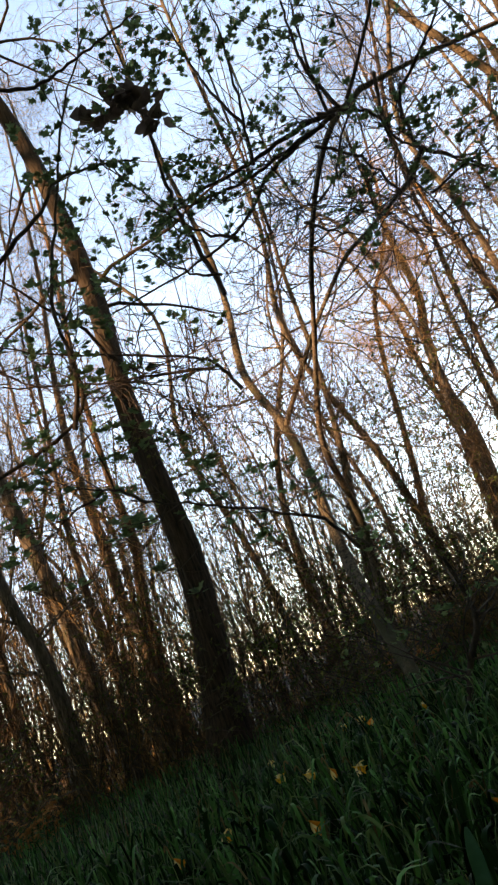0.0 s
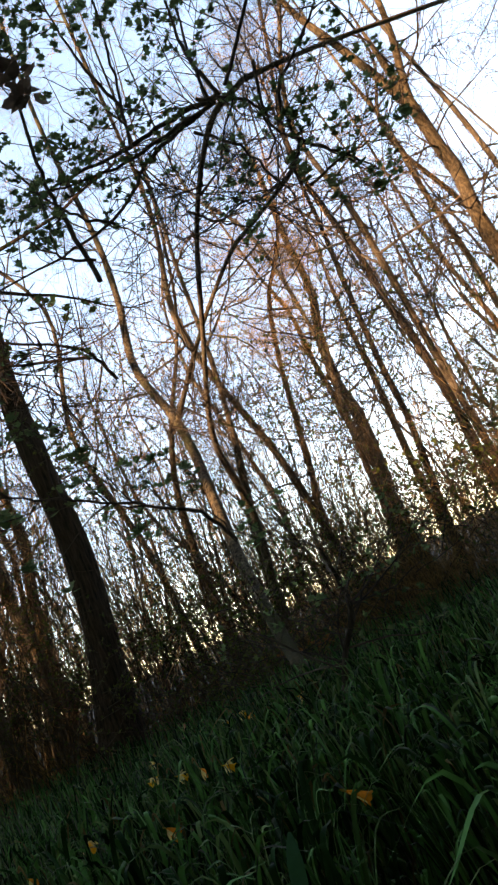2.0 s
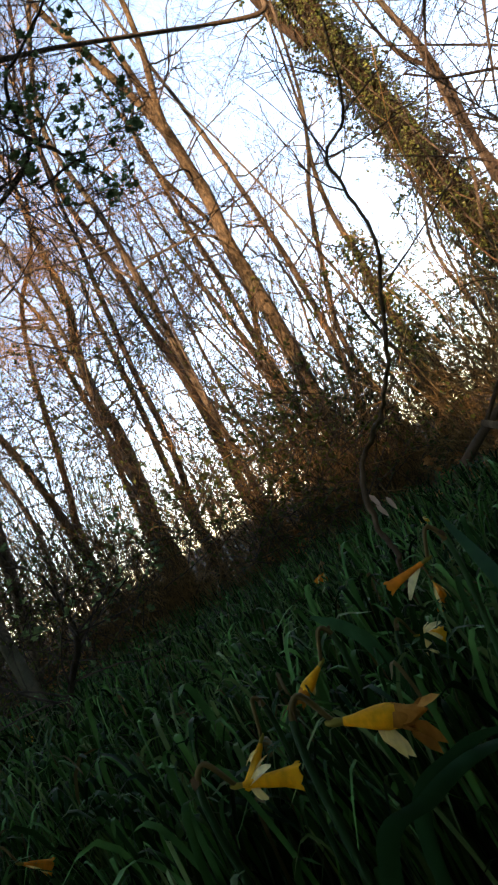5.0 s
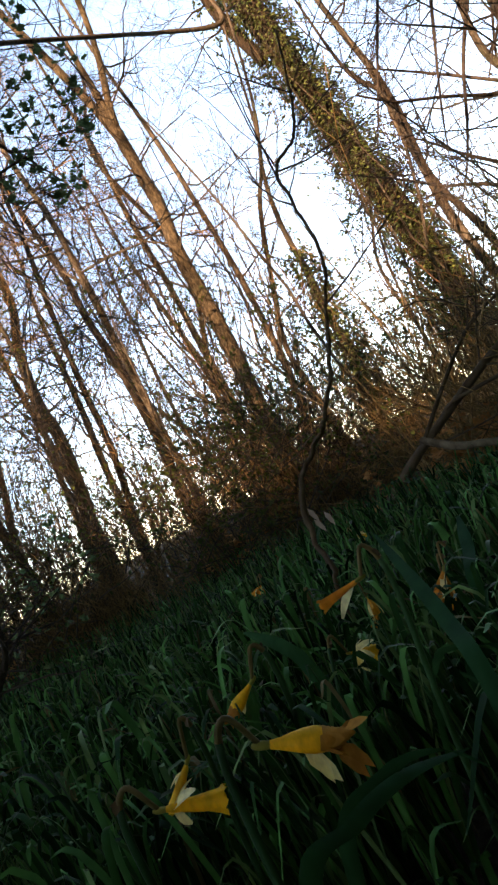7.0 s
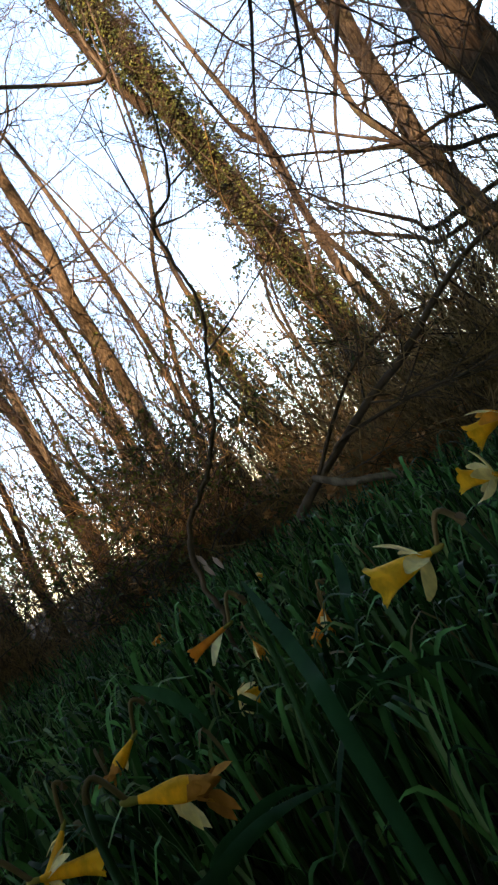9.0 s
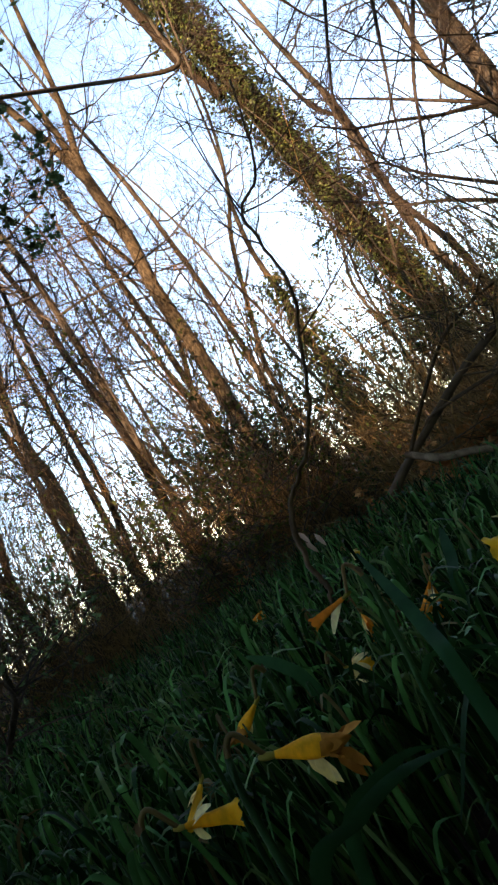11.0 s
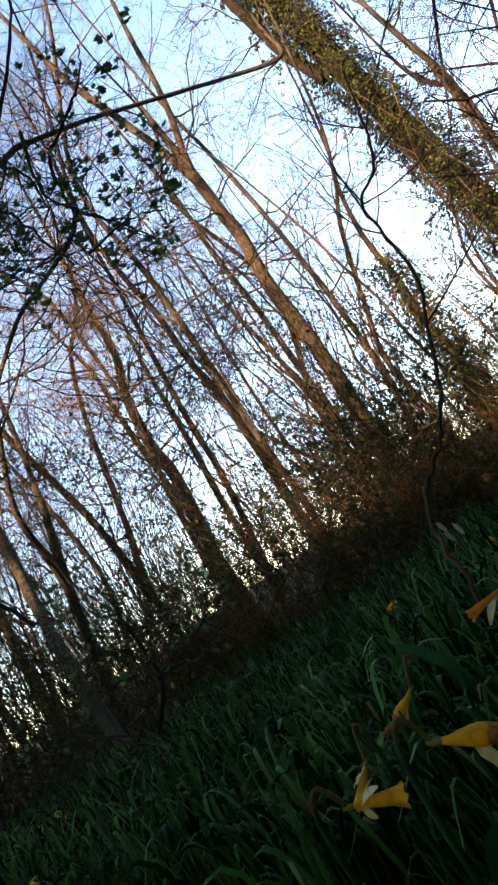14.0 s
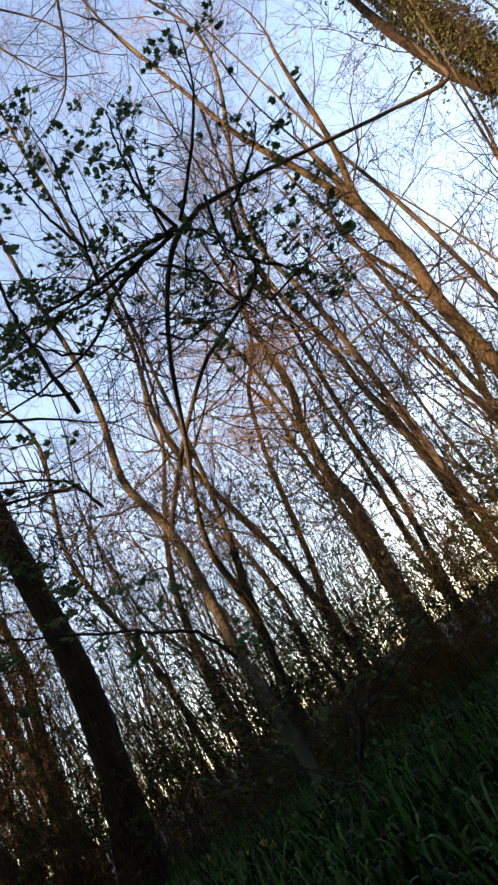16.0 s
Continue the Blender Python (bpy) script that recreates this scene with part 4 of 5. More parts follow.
thicket("dead_bracken", "dry russet stalks and bracken at the wood's edge", 1500, -28, 26, 4.0, 0.65, DEAD, 0.45, 0.004)


def far_brush(count, az0, az1, near, far, h0, h1, radius, material, name, label, twigs=(6, 3), least=0.003):
    """Distant thin stems and their twigs, closing the view between the trunks."""
    g = Geo()
    for _ in range(count):
        x, y = far_spot(near, far, az0, az1)
        h = rng.uniform(h0, h1)
        line = shoot((x, y, ground_z(x, y) - 0.05), (rng.gauss(0, 0.15), rng.gauss(0, 0.15), 1), h, 6, 0.07, 0.03)
        r = radius * rng.uniform(0.6, 1.4)
        rad = np.linspace(r, r * 0.3, len(line))
        g.tube(line, rad, 4)
        branch_out(line, rad, (h * 0.3, h * 0.15), twigs, (25, 75), (g, g), (3, 3), 0.15, 0.05, 0.18, 0, 0.5, least)
    tagged(new(name, g.mesh(name, material)), label, "undergrowth", kind="stuff")


far_brush(400, -34, 14, 9.5, 18, 2.0, 6.5, 0.011, TWIG_SUNLIT, "far_brush", "far thin brown stems with fine twigs")
far_brush(280, -34, 20, 7.6, 12, 2.4, 5.8, 0.010, TWIG, "brown_saplings", "slim brown saplings with many fine twigs")
far_brush(130, -34, 2, 8.5, 13, 1.0, 3.2, 0.010, TWIG, "sapling_brush", "thin brown saplings crowding the wood's edge")
far_brush(260, 14, 72, 10.5, 20, 1.5, 5.0, 0.010, TWIG_SUNLIT, "far_brush", "far thin russet stems with fine twigs")
far_brush(120, 62, 84, 7.0, 12, 1.6, 3.8, 0.010, TWIG, "far_brush", "brown saplings behind the bramble")
far_brush(430, -34, 84, 26, 42, 2.5, 6.0, 0.03, TWIG, "far_wood", "far bare wood, thin grey-brown stems and twigs", (6, 2), 0.009)
thicket("brushwood", "fine upright brown brushwood between the trees", 1300, -28, 70, 5.0, 1.7, TWIG, 0.25, 0.0045, 5)


def leafy_scrub(name, label, count, az0, az1, near, far, z0, z1, size, material, holes=0.0):
    """Loose sprays of small leaves on fine twigs, thinning out unevenly."""
    g, tw = Geo(), Geo()
    made = 0
    while made < count:
        az, d = rng.uniform(az0, az1), rng.uniform(near, far)
        x, y = 0.15 + d * math.sin(radians(az)), 0.02 + d * math.cos(radians(az))
        z = z0 + (z1 - z0) * rng.random() ** 1.3
        if noise.noise((x * 0.9, y * 0.9, z * 0.9)) < holes:
            made += 0.2
            continue
        line = shoot((x, y, z), (rng.gauss(0, 1), rng.gauss(0, 1), rng.gauss(0.5, 0.5)), rng.uniform(0.3, 0.7), 5, 0.2, 0.05)
        tw.tube(line, np.linspace(0.004, 0.002, 6), 3)
        for p in line[1:]:
            leaf_cluster(g, p, size, 4, OVAL)
        made += 1
    ob = tagged(new(name, g.mesh(name, material)), label, "foliage", kind="stuff")
    part("scrub_spray", tw, TWIG_DARK, ob, kind="stuff")


leafy_scrub("leafy_scrub", "thin scrub with small dark green leaves between trunks", 860, -10, 38, 6.0, 9.5, 0.6, 3.6, 0.036, LEAF_FAR, 0.08)
leafy_scrub("leafy_scrub", "loose dark green scrub hanging between the brown stems", 300, -24, 6, 5.6, 8.5, 0.5, 2.8, 0.034, LEAF_FAR, 0.05)
leafy_scrub("evergreen_scrub", "dark evergreen scrub behind the brambles", 480, 2, 66, 7.2, 10.5, 0.1, 1.2, 0.05, IVY, 0.05)
leafy_scrub("undershrub", "low green leafy shrubs at the grass edge", 560, -24, 36, 4.8, 7.2, 0.05, 0.8, 0.03, LEAF_FAR, 0.08)
leafy_scrub("low_scrub", "low dark green scrub among the brambles", 600, 26, 66, 4.0, 7.5, 0.05, 1.0, 0.034, LEAF_FAR, 0.08)
leafy_scrub("low_scrub", "low green sprays of leaves at the grass edge", 430, -14, 46, 3.6, 5.8, 0.05, 0.6, 0.028, LEAF_FAR, 0.1)
leafy_scrub("climbing_scrub", "sunny yellow-green scrub climbing between the trunks", 560, 34, 56, 7.2, 10.5, 0.4, 2.6, 0.045, LEAF_FAR, 0.05)

# tall unseen screen added behind, which keeps the low sun off the ground
g = Geo()
side = np.array([-sun_dir.y, sun_dir.x, 0.0]) / math.hypot(sun_dir.x, sun_dir.y)
far_line = np.array([sun_dir.x, sun_dir.y, 0.0]) / math.hypot(sun_dir.x, sun_dir.y) * 34
verts, faces = [], []
for k in range(181):
    s = (k - 90) * 0.55
    # dips in the screen let sun through to chosen trees and undergrowth
    dips = 2.5 * math.exp(-(((s + 2.2) / 2.6) ** 4)) + 0.3 * math.exp(-(((s + 0.35) / 0.9) ** 4)) + 4.3 * math.exp(-(((s + 9.4) / 2.6) ** 4))
    top = 11.9 - dips + 0.4 * noise.noise((s * 0.16, 0.2, 0)) + 1.0 * noise.noise((s * 0.55, 4.2, 0)) + 1.1 * noise.noise((s * 1.6, 1.2, 0))
    p = far_line + side * s
    verts += [(p[0], p[1], -0.5), (p[0], p[1], top), (p[0] + far_line[0] * 0.1, p[1] + far_line[1] * 0.1, -0.5), (p[0] + far_line[0] * 0.1, p[1] + far_line[1] * 0.1, top - 0.5)]
    if k:
        a, b = 4 * (k - 1), 4 * k
        faces += [(a, a + 1, b + 1, b), (a + 1, a + 3, b + 3, b + 1), (a + 3, a + 2, b + 2, b + 3)]
g.add(verts, faces)
tagged(new("backdrop", g.mesh("backdrop", BARK_DARK, False)), "unseen screen behind the clearing, blocking the low sun", "bank", kind="structure")

# unseen skylight blockers added above and behind; sun enters between them and the screen
def shade_vault(az0, az1, el0, el1, radius, na, ne, open_share):
    g, rows = Geo(), []
    for i in range(na + 1):
        for j in range(ne + 1):
            a, e = radians(az0 + (az1 - az0) * i / na), radians(el0 + (el1 - el0) * j / ne)
            r = radius * (1 + 0.14 * noise.noise((a * 4, e * 4, 0.7)) + 0.07 * noise.noise((a * 13, e * 13, 2.7)))
            rows.append((0.2 + r * math.cos(e) * math.sin(a), r * math.cos(e) * math.cos(a), r * math.sin(e) - 0.5))
    k = ne + 1
    g.add(rows, [(i * k + j, (i + 1) * k + j, (i + 1) * k + j + 1, i * k + j + 1) for i in range(na) for j in range(ne) if noise.noise((i * 0.9, j * 0.9, 8.0)) > open_share])
    tagged(new("backdrop", g.mesh("backdrop", IVY, False)), "unseen sheet above and behind, blocking sky and sun", "canopy", kind="structure")


SUN_DEG = math.degrees(SUN_AZ) + 360
shade_vault(88, SUN_DEG - 9, 0, 70, 17, 30, 16, -0.5)
shade_vault(SUN_DEG + 66, 330, 0, 70, 17, 10, 16, -0.5)
shade_vault(SUN_DEG - 42, SUN_DEG + 42, 28, 75, 42, 16, 14, -0.6)
shade_vault(0, 360, 68, 90, 19, 40, 6, -0.5)
# small added blocker that keeps the sun off the near hawthorn
shade_vault(SUN_DEG + 1.6, SUN_DEG + 7.5, 18.2, 22.5, 23, 8, 6, -0.6)
# unseen sheet with random holes, added to break the low sun into patches
shade_vault(SUN_DEG - 9, SUN_DEG + 60, 12, 36, 24, 114, 40, 0.07)


# ---- daffodil leaves and grass ----
def blade(points, width, geo, fold=0.25, start_width=0.7, steps=2, facing=None):
    """A strap leaf along a line, folded along its middle and tapering to a blunt tip."""
    c = curve(points, steps) if len(points) > 2 else np.array(points)
    t = unit(c[-1] - c[0])
    flat = unit(cross(t, (rng.gauss(0, 1), rng.gauss(0, 1), 0.15) if facing is None else facing))
    n = len(c)
    s = np.linspace(0, 1, n)
    w = width * 0.5 * np.minimum(start_width + s * 1.2, 1) * np.sqrt(np.clip((1 - s) * 4.0, 0.03, 1))
    nrm = cross(flat, t)
    v = np.concatenate([c - flat * w[:, None] + nrm * (w * fold)[:, None], c, c + flat * w[:, None] + nrm * (w * fold)[:, None]])
    f = []
    for i in range(n - 1):
        f += [(i, i + 1, n + i + 1, n + i), (n + i, n + i + 1, 2 * n + i + 1, 2 * n + i)]
    geo.add(v, f)


def arching(x, y, h, lean, droop, z=None):
    a = rng.uniform(0, 2 * math.pi)
    dx, dy = math.cos(a) * lean, math.sin(a) * lean
    z = ground_z(x, y) - 0.02 if z is None else z
    return [(x, y, z), (x + dx * 0.25, y + dy * 0.25, z + h * 0.5), (x + dx * 0.7, y + dy * 0.7, z + h * 0.95), (x + dx * (1.1 + droop), y + dy * (1.1 + droop), z + h * (1.0 - 0.45 * droop))]


def eye_clear(x, y):
    """Keeps leaves out of the camera's way."""
    return math.hypot((x - 0.12) / 1.35, y - 0.02) > 0.24


def low_before_flowers(x, y):
    """Whether a place lies in front of one of the large flowers, where the leaves stay short."""
    for fx, fy in ((0.40, 0.41), (0.37, 0.515), (0.378, 0.537), (0.535, 0.285), (0.50, 0.44), (0.72, 0.29), (0.26, 0.96)):
        dx, dy = fx - 0.17, fy - 0.03
        t = min(max(((x - 0.17) * dx + (y - 0.03) * dy) / (dx * dx + dy * dy), 0), 1.0)
        if math.hypot(x - 0.17 - t * dx, y - 0.03 - t * dy) < 0.06:
            return True
    return False


# tufts close by: each a plant of several leaves
tuft_meshes = []
for k in range(24):
    g = Geo()
    blade(arching(0, 0, rng.uniform(0.16, 0.27), rng.uniform(0.02, 0.09), rng.random() ** 2 * 0.8, -0.02), rng.uniform(0.005, 0.0085), g, steps=5)
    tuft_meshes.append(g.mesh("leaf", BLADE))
spots = 0
while spots < 140:
    d, az = math.sqrt(rng.uniform(0.46**2, 1.7**2)), rng.uniform(-30, 85)
    x, y = 0.15 + d * math.sin(radians(az)), 0.02 + d * math.cos(radians(az))
    if not eye_clear(x, y) or low_before_flowers(x, y):
        continue
    spots += 1
    ob = root("daffodil_tuft", (x, y, ground_z(x, y)), "tuft of dark green strap leaves of daffodil", "plant", "daffodil tufts")
    ob.rotation_euler = (0, 0, rng.uniform(0, 6.28))
    ob.scale = [rng.uniform(0.85, 1.1)] * 3
    for _ in range(rng.randint(6, 9)):
        o = part("leaf", rng.choice(tuft_meshes), None, ob)
        o.location = (rng.gauss(0, 0.018), rng.gauss(0, 0.018), 0)
        o.rotation_euler = (0, 0, rng.uniform(0, 6.28))

g, dry, pale = Geo(), Geo(), Geo()
for k in range(34000):
    az = rng.uniform(-34, 88)
    d = 0.35 + (6.8 * rng.random() ** 0.9 if k < 24000 else 0.2 + 2.0 * rng.random())
    if d > edge_distance(az) + (0.8 if az < 40 else 0.0):
        continue
    x, y = 0.15 + d * math.sin(radians(az)), 0.02 + d * math.cos(radians(az))
    if not eye_clear(x, y):
        continue
    thick = 0.5 + 0.5 * noise.noise((x * 1.3, y * 1.3, 5.0))
    h = rng.uniform(0.10, 0.24) * (0.8 + 0.4 * thick) * (1.0 if d < 3 else 0.85)
    if d < 1.0 and low_before_flowers(x, y):
        h *= 0.5
    fine = rng.random() < 0.35
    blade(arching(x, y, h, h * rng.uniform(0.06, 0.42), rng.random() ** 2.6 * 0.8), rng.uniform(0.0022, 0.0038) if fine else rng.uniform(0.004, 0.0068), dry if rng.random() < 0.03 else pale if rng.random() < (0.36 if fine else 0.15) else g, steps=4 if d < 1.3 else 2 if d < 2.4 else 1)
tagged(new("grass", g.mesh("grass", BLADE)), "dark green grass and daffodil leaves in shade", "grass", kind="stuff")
tagged(new("pale_grass", pale.mesh("pale_grass", GRASS_LIGHT)), "paler green grass blades among the daffodil leaves", "grass", kind="stuff")
tagged(new("dry_grass", dry.mesh("dry_grass", STRAW)), "scattered dry straw-coloured grass blades", "grass", kind="stuff")

g = Geo()
for k in range(1500):
    az, d = rng.uniform(-30, 75), 0
    d = edge_distance(az) * rng.uniform(0.75, 1.6)
    x, y = 0.15 + d * math.sin(radians(az)), 0.02 + d * math.cos(radians(az))
    put_leaf(g, np.array((x, y, ground_z(x, y) + 0.02 + 0.05 * rng.random())), (rng.gauss(0, 1), rng.gauss(0, 1), rng.gauss(0, 0.3)), rng.uniform(0.04, 0.08), OVAL)
tagged(new("leaf_litter", g.mesh("leaf_litter", BROWN_LEAF)), "fallen brown leaves along the wood's edge", "leaves", kind="stuff")


# ---- daffodils ----
WILT_BROWN = leafy("withered_brown", (0.32, 0.13, 0.025), (0.66, 0.32, 0.06), 0.3, 0.8, scale=9)
STALK = leafy("flower_stalk", (0.010, 0.040, 0.015), (0.030, 0.090, 0.034), 0.1, 0.5)
OVARY = leafy("ovary_green", (0.20, 0.20, 0.04), (0.35, 0.30, 0.06), 0.2, 0.5)

def daffodil(neck, mouth, foot=None, wilted=False, size=1.0, bare=0, spread=0.55, label="", flare=1.0, hang=0.15, worn=False, shut=False, petal=1.0):
    """A nodding daffodil: neck is where the flower joins its bent stalk, mouth the trumpet's rim."""
    neck, mouth = np.array(neck, float), np.array(mouth, float)
    axis = unit(mouth - neck)
    length = np.linalg.norm(mouth - neck)
    if foot is None:
        foot = (neck[0] - axis[0] * 0.05 + rng.gauss(0, 0.01), neck[1] - axis[1] * 0.05 + rng.gauss(0, 0.01))
    base = np.array((foot[0], foot[1], ground_z(*foot)))
    ob = root("daffodil", base, label or ("wilted orange-brown daffodil bent on its stalk" if wilted else "yellow daffodil with pale petals nodding on its stalk"), "flower", "daffodils")
    g = Geo()
    bend = neck - axis * 0.03 * size + np.array((0, 0, 0.012))
    line = curve([base - base - (0, 0, 0.02), (bend - base) * (0.45, 0.45, 0.5), (bend - base) * (0.92, 0.92, 0.9), bend - base + axis * 0.012 * size + (0, 0, 0.006), neck - base - axis * length * 0.1], 6)
    wide = np.linspace(0.0036, 0.0018, 25) * size
    g.tube(line[:15], wide[:15], 7)
    stalk = part("stem", g, STALK, ob)
    g = Geo()
    g.tube(line[14:], wide[14:] * 0.95, 7)
    part("neck", g, NECK, stalk, "arched brown-green neck")
    u = unit(cross(axis, (0.1, 0.2, 1.0)))
    w = cross(axis, u)
    # tube and frilled trumpet
    g, k = Geo(), 20
    prof = [(0.0, 0.045), (0.1, 0.075), (0.25, 0.12 * flare), (0.45, 0.17 * flare), (0.7, 0.21 * flare), (0.9, 0.25 * flare), (1.0, 0.32 * flare)]
    if shut:
        prof = [(0.0, 0.05), (0.12, 0.07), (0.25, 0.105), (0.4, 0.14), (0.52, 0.155), (0.62, 0.145)]
    rows = []
    for s, r in prof:
        for j in range(k):
            a = 2 * math.pi * j / k
            frill = (1 + (0.22 if worn else 0.10) * math.sin(6 * a) + 0.09 * math.sin(11 * a + 1)) if s > 0.85 else 1 + (0.05 * math.sin(3 * a) if s > 0.2 else 0)
            squash = 0.6 if wilted else 1.0
            q = neck - base + axis * length * (s + (0.04 * math.sin(6 * a + 1) if s > 0.95 else 0)) + (u * math.cos(a) * squash + w * math.sin(a)) * r * length * frill * (0.8 if wilted else 1)
            rows.append(q)
    n = len(prof)
    faces = [(i * k + j, i * k + (j + 1) % k, (i + 1) * k + (j + 1) % k, (i + 1) * k + j) for i in range(n - 1) for j in range(k)]
    g.add(np.array(rows), faces)
    part("trumpet", g, WILT if wilted else TRUMPET, ob)
    if shut:  # withered rim, closed to a dark ragged point, with torn flaps and two hanging petals
        g = Geo()
        tip = neck - base + axis * length * 1.02 + np.array((0, 0, 0.05 * length))
        mid = neck - base + axis * length * 0.58
        g.tube(curve([mid, mid + (tip - mid) * 0.35 - np.array((0, 0, 0.03 * length)), mid + (tip - mid) * 0.7, tip], 4), np.array([0.150, 0.152, 0.148, 0.14, 0.128, 0.115, 0.10, 0.088, 0.075, 0.06, 0.045, 0.03, 0.012]) * length, 12, 0.13)
        for k in range(6):
            out = u * math.cos(k * 1.05) + w * math.sin(k * 1.05)
            put_leaf(g, mid + axis * length * 0.06 * k + out * length * 0.1, axis + out * rng.uniform(0.05, 0.5), length * rng.uniform(0.2, 0.34), OVAL, out)
        part("withered_rim", g, WILT_BROWN, ob, "ragged brown-orange withered rim")
        for at, lean, size_of, stuff in ((0.3, 0.55, 0.72, PETAL), (0.42, 0.15, 0.55, PETAL), (0.68, 0.45, 0.66, WILT_BROWN), (0.74, 0.75, 0.55, WILT_BROWN)):
            g = Geo()
            down = unit(axis * lean + u * rng.uniform(-0.25, 0.25) + np.array((0, 0, -1.0)))
            put_leaf(g, neck - base + axis * length * at + down * length * 0.08, down, length * size_of * petal, NARROW, axis * 0.4 + u)
            part("petal", g, stuff, ob)
    g = Geo()
    g.tube(curve([neck - base - axis * length * 0.22, neck - base - axis * length * 0.1, neck - base + axis * length * 0.06], 4), np.array([0.03, 0.055, 0.07, 0.078, 0.08, 0.078, 0.07, 0.06, 0.05]) * length * 0.72, 10)
    part("ovary", g, OVARY, ob, "swollen yellow-green base")
    # petals
    for j in range(6 if shut else bare, 6):
        a = j * math.pi / 3 + 0.3
        out = u * math.cos(a) + w * math.sin(a)
        droop = np.array((0, 0, -0.9 if wilted else -hang))
        p0 = neck - base + axis * length * 0.14
        tip_way = unit(out * (spread if not wilted else 0.25) + axis * rng.uniform(0.35, 0.7) + droop * rng.uniform(0.6, 1.1))
        g = Geo()
        tw = unit(cross(tip_way, out + np.array((0.01, 0.02, 0.03))))
        up = cross(tw, tip_way)
        vs, m = [], 6
        plen = length * rng.uniform(0.75, 0.95) * petal
        for i in range(m):
            s = i / (m - 1)
            wd = plen * 0.19 * math.sin(math.pi * min(1, 0.16 + 0.80 * s)) * (0.6 if wilted else 1) + 0.0006
            mid = p0 + tip_way * plen * s + out * 0.1 * plen * math.sin(math.pi * s) + up * 0.08 * plen * s * s
            vs += [mid - tw * wd + up * wd * 0.3, mid, mid + tw * wd + up * wd * 0.3]
        g.add(np.array(vs), [f for i in range(m - 1) for f in ((3 * i, 3 * i + 1, 3 * i + 4, 3 * i + 3), (3 * i + 1, 3 * i + 2, 3 * i + 5, 3 * i + 4))])
        part("petal", g, WILT if (wilted and j % 3 and j < 5) or (worn and j % 2) else PETAL, ob)
    g = Geo()
    for _ in range(2):
        put_leaf(g, bend - base + axis * 0.004, -axis * 0.3 + np.array((rng.gauss(0, 0.5), rng.gauss(0, 0.5), -0.5)), 0.010 * size, OVAL)
    part("sheath", g, PAPER, ob, "dry papery brown sheath")
    return ob


daffodil((0.547, 0.271, 0.252), (0.523, 0.302, 0.251), (0.60, 0.24), size=0.9, bare=2, spread=0.8, hang=0.4, petal=0.85, label="fresh yellow daffodil with cream petals leaning over")
daffodil((0.39, 0.423, 0.224), (0.425, 0.395, 0.206), (0.355, 0.43), petal=0.9, shut=True, label="large fading yellow daffodil with brown-tipped petals")
daffodil((0.356, 0.522, 0.203), (0.388, 0.505, 0.189), (0.335, 0.53), bare=2, spread=0.75, flare=0.7, hang=0.2, petal=0.62, label="yellow daffodil nodding with pale swept petals")
daffodil((0.386, 0.533, 0.214), (0.367, 0.541, 0.192), (0.40, 0.55), size=0.8, bare=4, spread=0.4, flare=0.7, petal=0.6, label="narrow yellow daffodil hanging from an arched neck")
daffodil((0.489, 0.588, 0.218), (0.459, 0.601, 0.200), (0.51, 0.60), petal=0.42, shut=True, label="small yellow daffodil hanging from a brown bent neck")
daffodil((0.515, 0.434, 0.267), (0.49, 0.452, 0.263), (0.53, 0.46), True, 0.8, 5, flare=0.62, label="wilted orange daffodil on a thin stalk")
daffodil((0.255, 0.965, 0.157), (0.28, 0.956, 0.137), None, True, 0.8, 4)
daffodil((0.755, 0.277, 0.286), (0.739, 0.309, 0.281), (0.79, 0.27), False, 0.9, bare=3, worn=True, label="orange-yellow daffodil with a frilled drooping trumpet")
daffodil((0.693, 0.281, 0.251), (0.682, 0.308, 0.262), (0.73, 0.27), False, 0.9)
daffodil((0.797, 0.628, 0.17), (0.775, 0.641, 0.144), None, True, 0.8, 2)
daffodil((0.83, 0.801, 0.146), (0.815, 0.797, 0.126), None, True, 0.7, 3)
daffodil((0.777, 0.60, 0.187), (0.756, 0.612, 0.16), None, True, 0.8, 1)
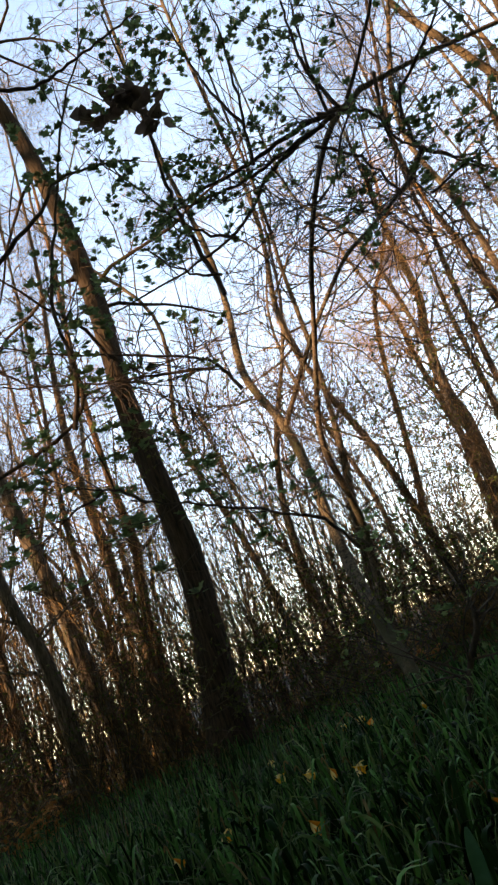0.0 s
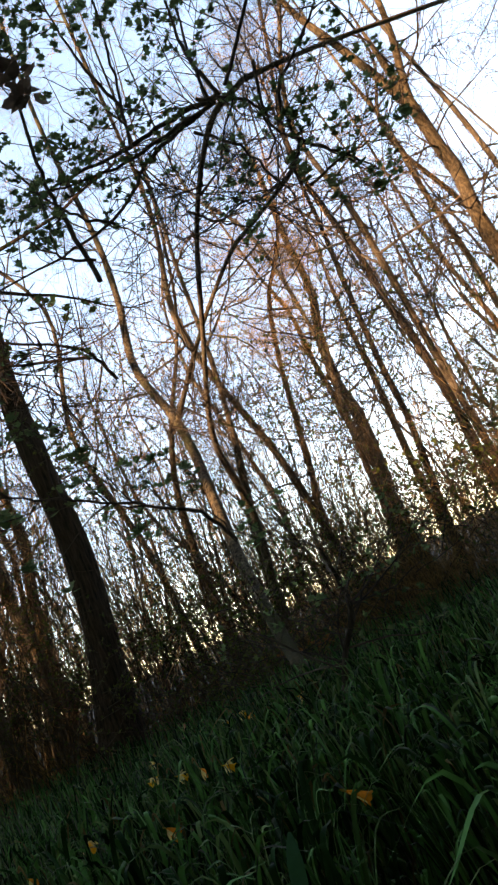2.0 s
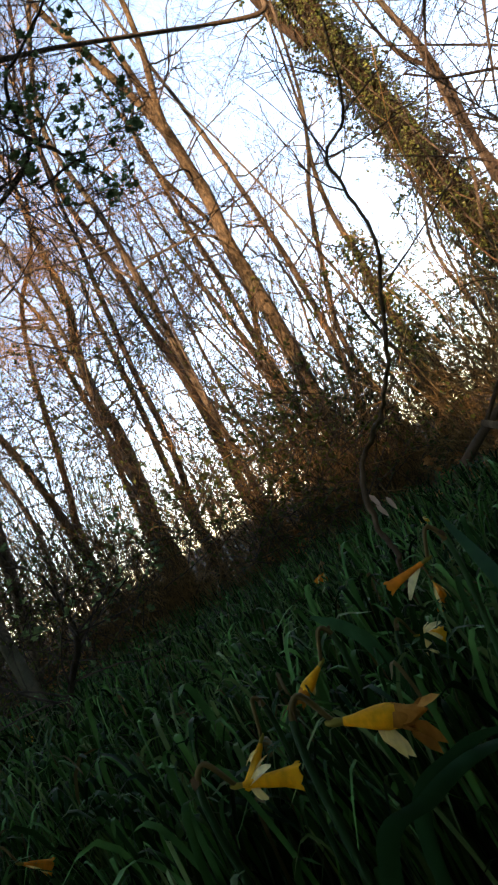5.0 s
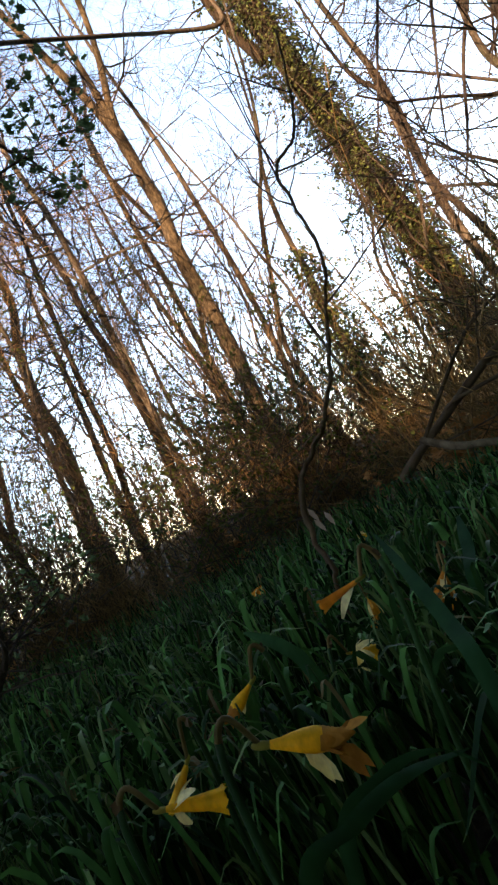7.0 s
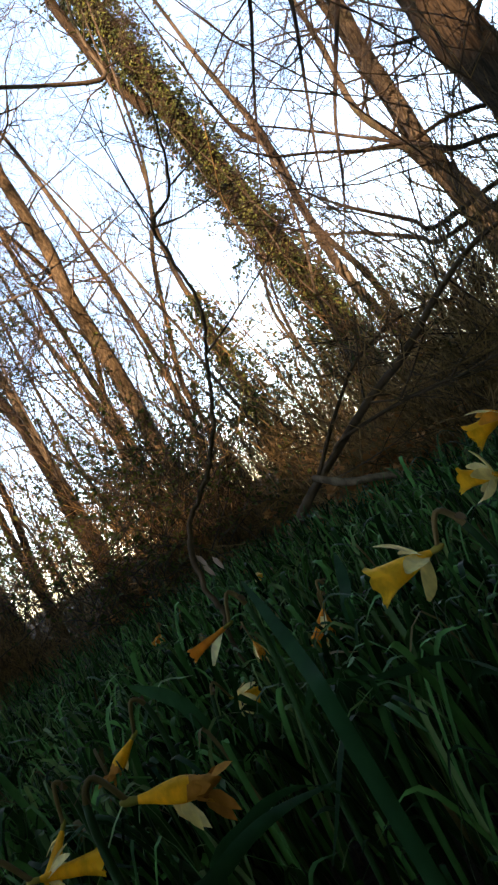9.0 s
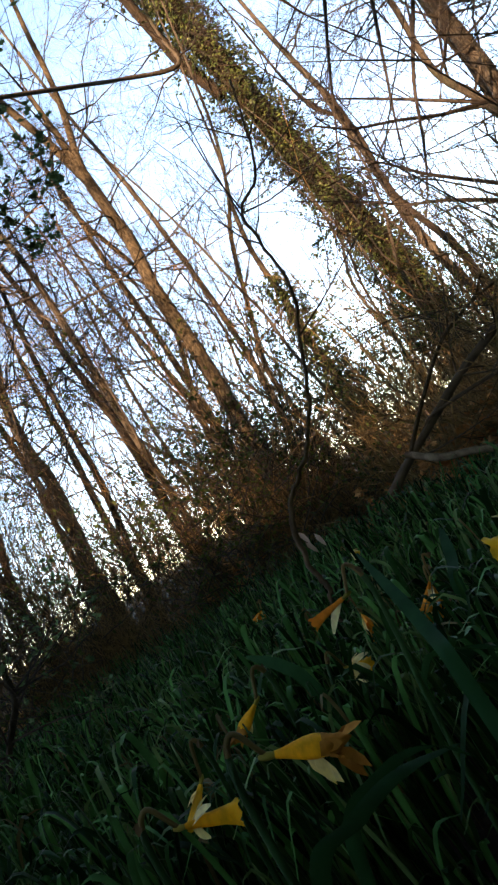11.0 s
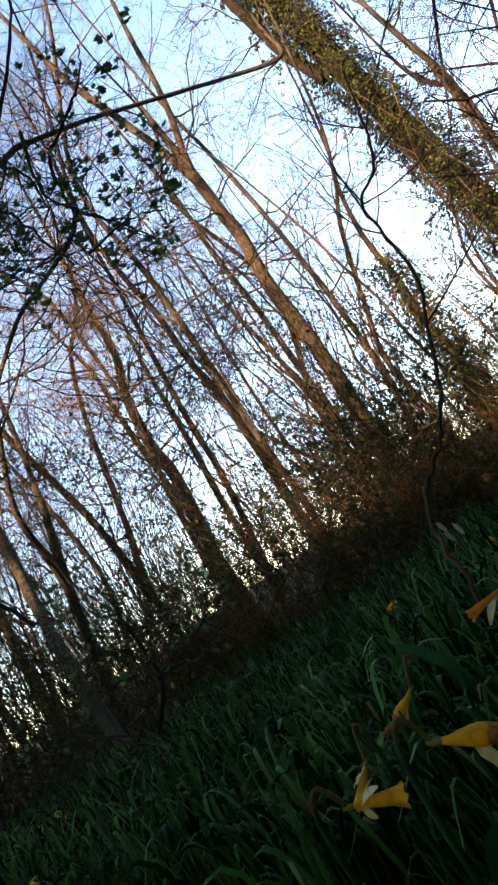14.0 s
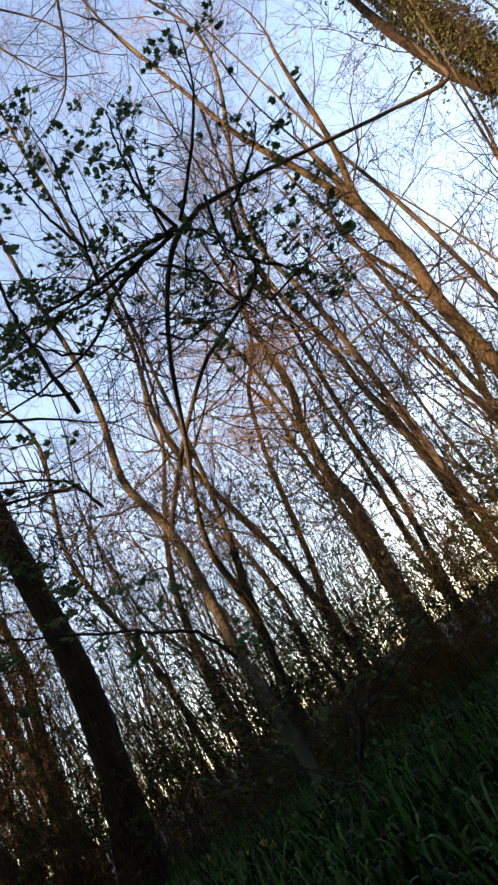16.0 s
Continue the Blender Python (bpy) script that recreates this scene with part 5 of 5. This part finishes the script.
for x, y, worn in ((-0.12, 1.51, 0), (0.12, 1.59, 1), (0.29, 2.43, 0), (0.48, 2.18, 0), (-0.22, 1.43, 1), (0.03, 1.16, 1), (0.02, 2.52, 0), (0.03, 1.83, 0), (0.35, 2.28, 1), (0.07, 1.73, 0), (0.16, 1.5, 0), (0.31, 2.32, 0), (1.16, 1.52, 1), (0.6, 0.59, 0), (1.34, 1.31, 0), (1.13, 1.46, 1), (0.72, 0.67, 1)):
    z, a = rng.uniform(0.165, 0.20), rng.uniform(0, 6.28)
    daffodil((x, y, z), (x + 0.022 * math.cos(a), y + 0.022 * math.sin(a), z - 0.012), None, bool(worn), 0.7)


# single long leaves that stand in front
for line, wide in (
    ([(0.40, 0.26, 0.0), (0.448, 0.307, 0.202), (0.483, 0.347, 0.24), (0.543, 0.426, 0.288)], 0.0095),
    ([(0.39, 0.43, 0.0), (0.402, 0.423, 0.149), (0.441, 0.408, 0.172), (0.468, 0.387, 0.169), (0.48, 0.37, 0.15)], 0.011),
    ([(0.60, 0.60, 0.0), (0.581, 0.63, 0.175), (0.573, 0.644, 0.213), (0.567, 0.688, 0.24)], 0.014),
    ([(0.09, 0.50, 0.0), (0.114, 0.54, 0.18), (0.123, 0.564, 0.215), (0.132, 0.595, 0.234)], 0.012),
    ([(0.33, 0.39, 0.0), (0.354, 0.393, 0.161), (0.398, 0.396, 0.172), (0.448, 0.401, 0.167), (0.509, 0.41, 0.144)], 0.012),
    ([(0.60, 0.47, 0.0), (0.596, 0.457, 0.153), (0.593, 0.389, 0.166), (0.581, 0.328, 0.172), (0.557, 0.274, 0.16)], 0.016),
    ([(0.73, 0.53, 0.0), (0.749, 0.547, 0.16), (0.802, 0.575, 0.198), (0.849, 0.605, 0.225)], 0.014),
):
    x, y = line[0][:2]
    ob = root("daffodil_leaf", (x, y, ground_z(x, y)), "long dark green strap leaf standing alone", "leaf")
    g = Geo()
    rng.seed(int(1000 * x))
    blade([np.array(p) - np.array(ob.location) for p in line], wide, g, steps=7, facing=(x - 0.1, y, -0.1))
    part("blade", g, BROAD, ob)
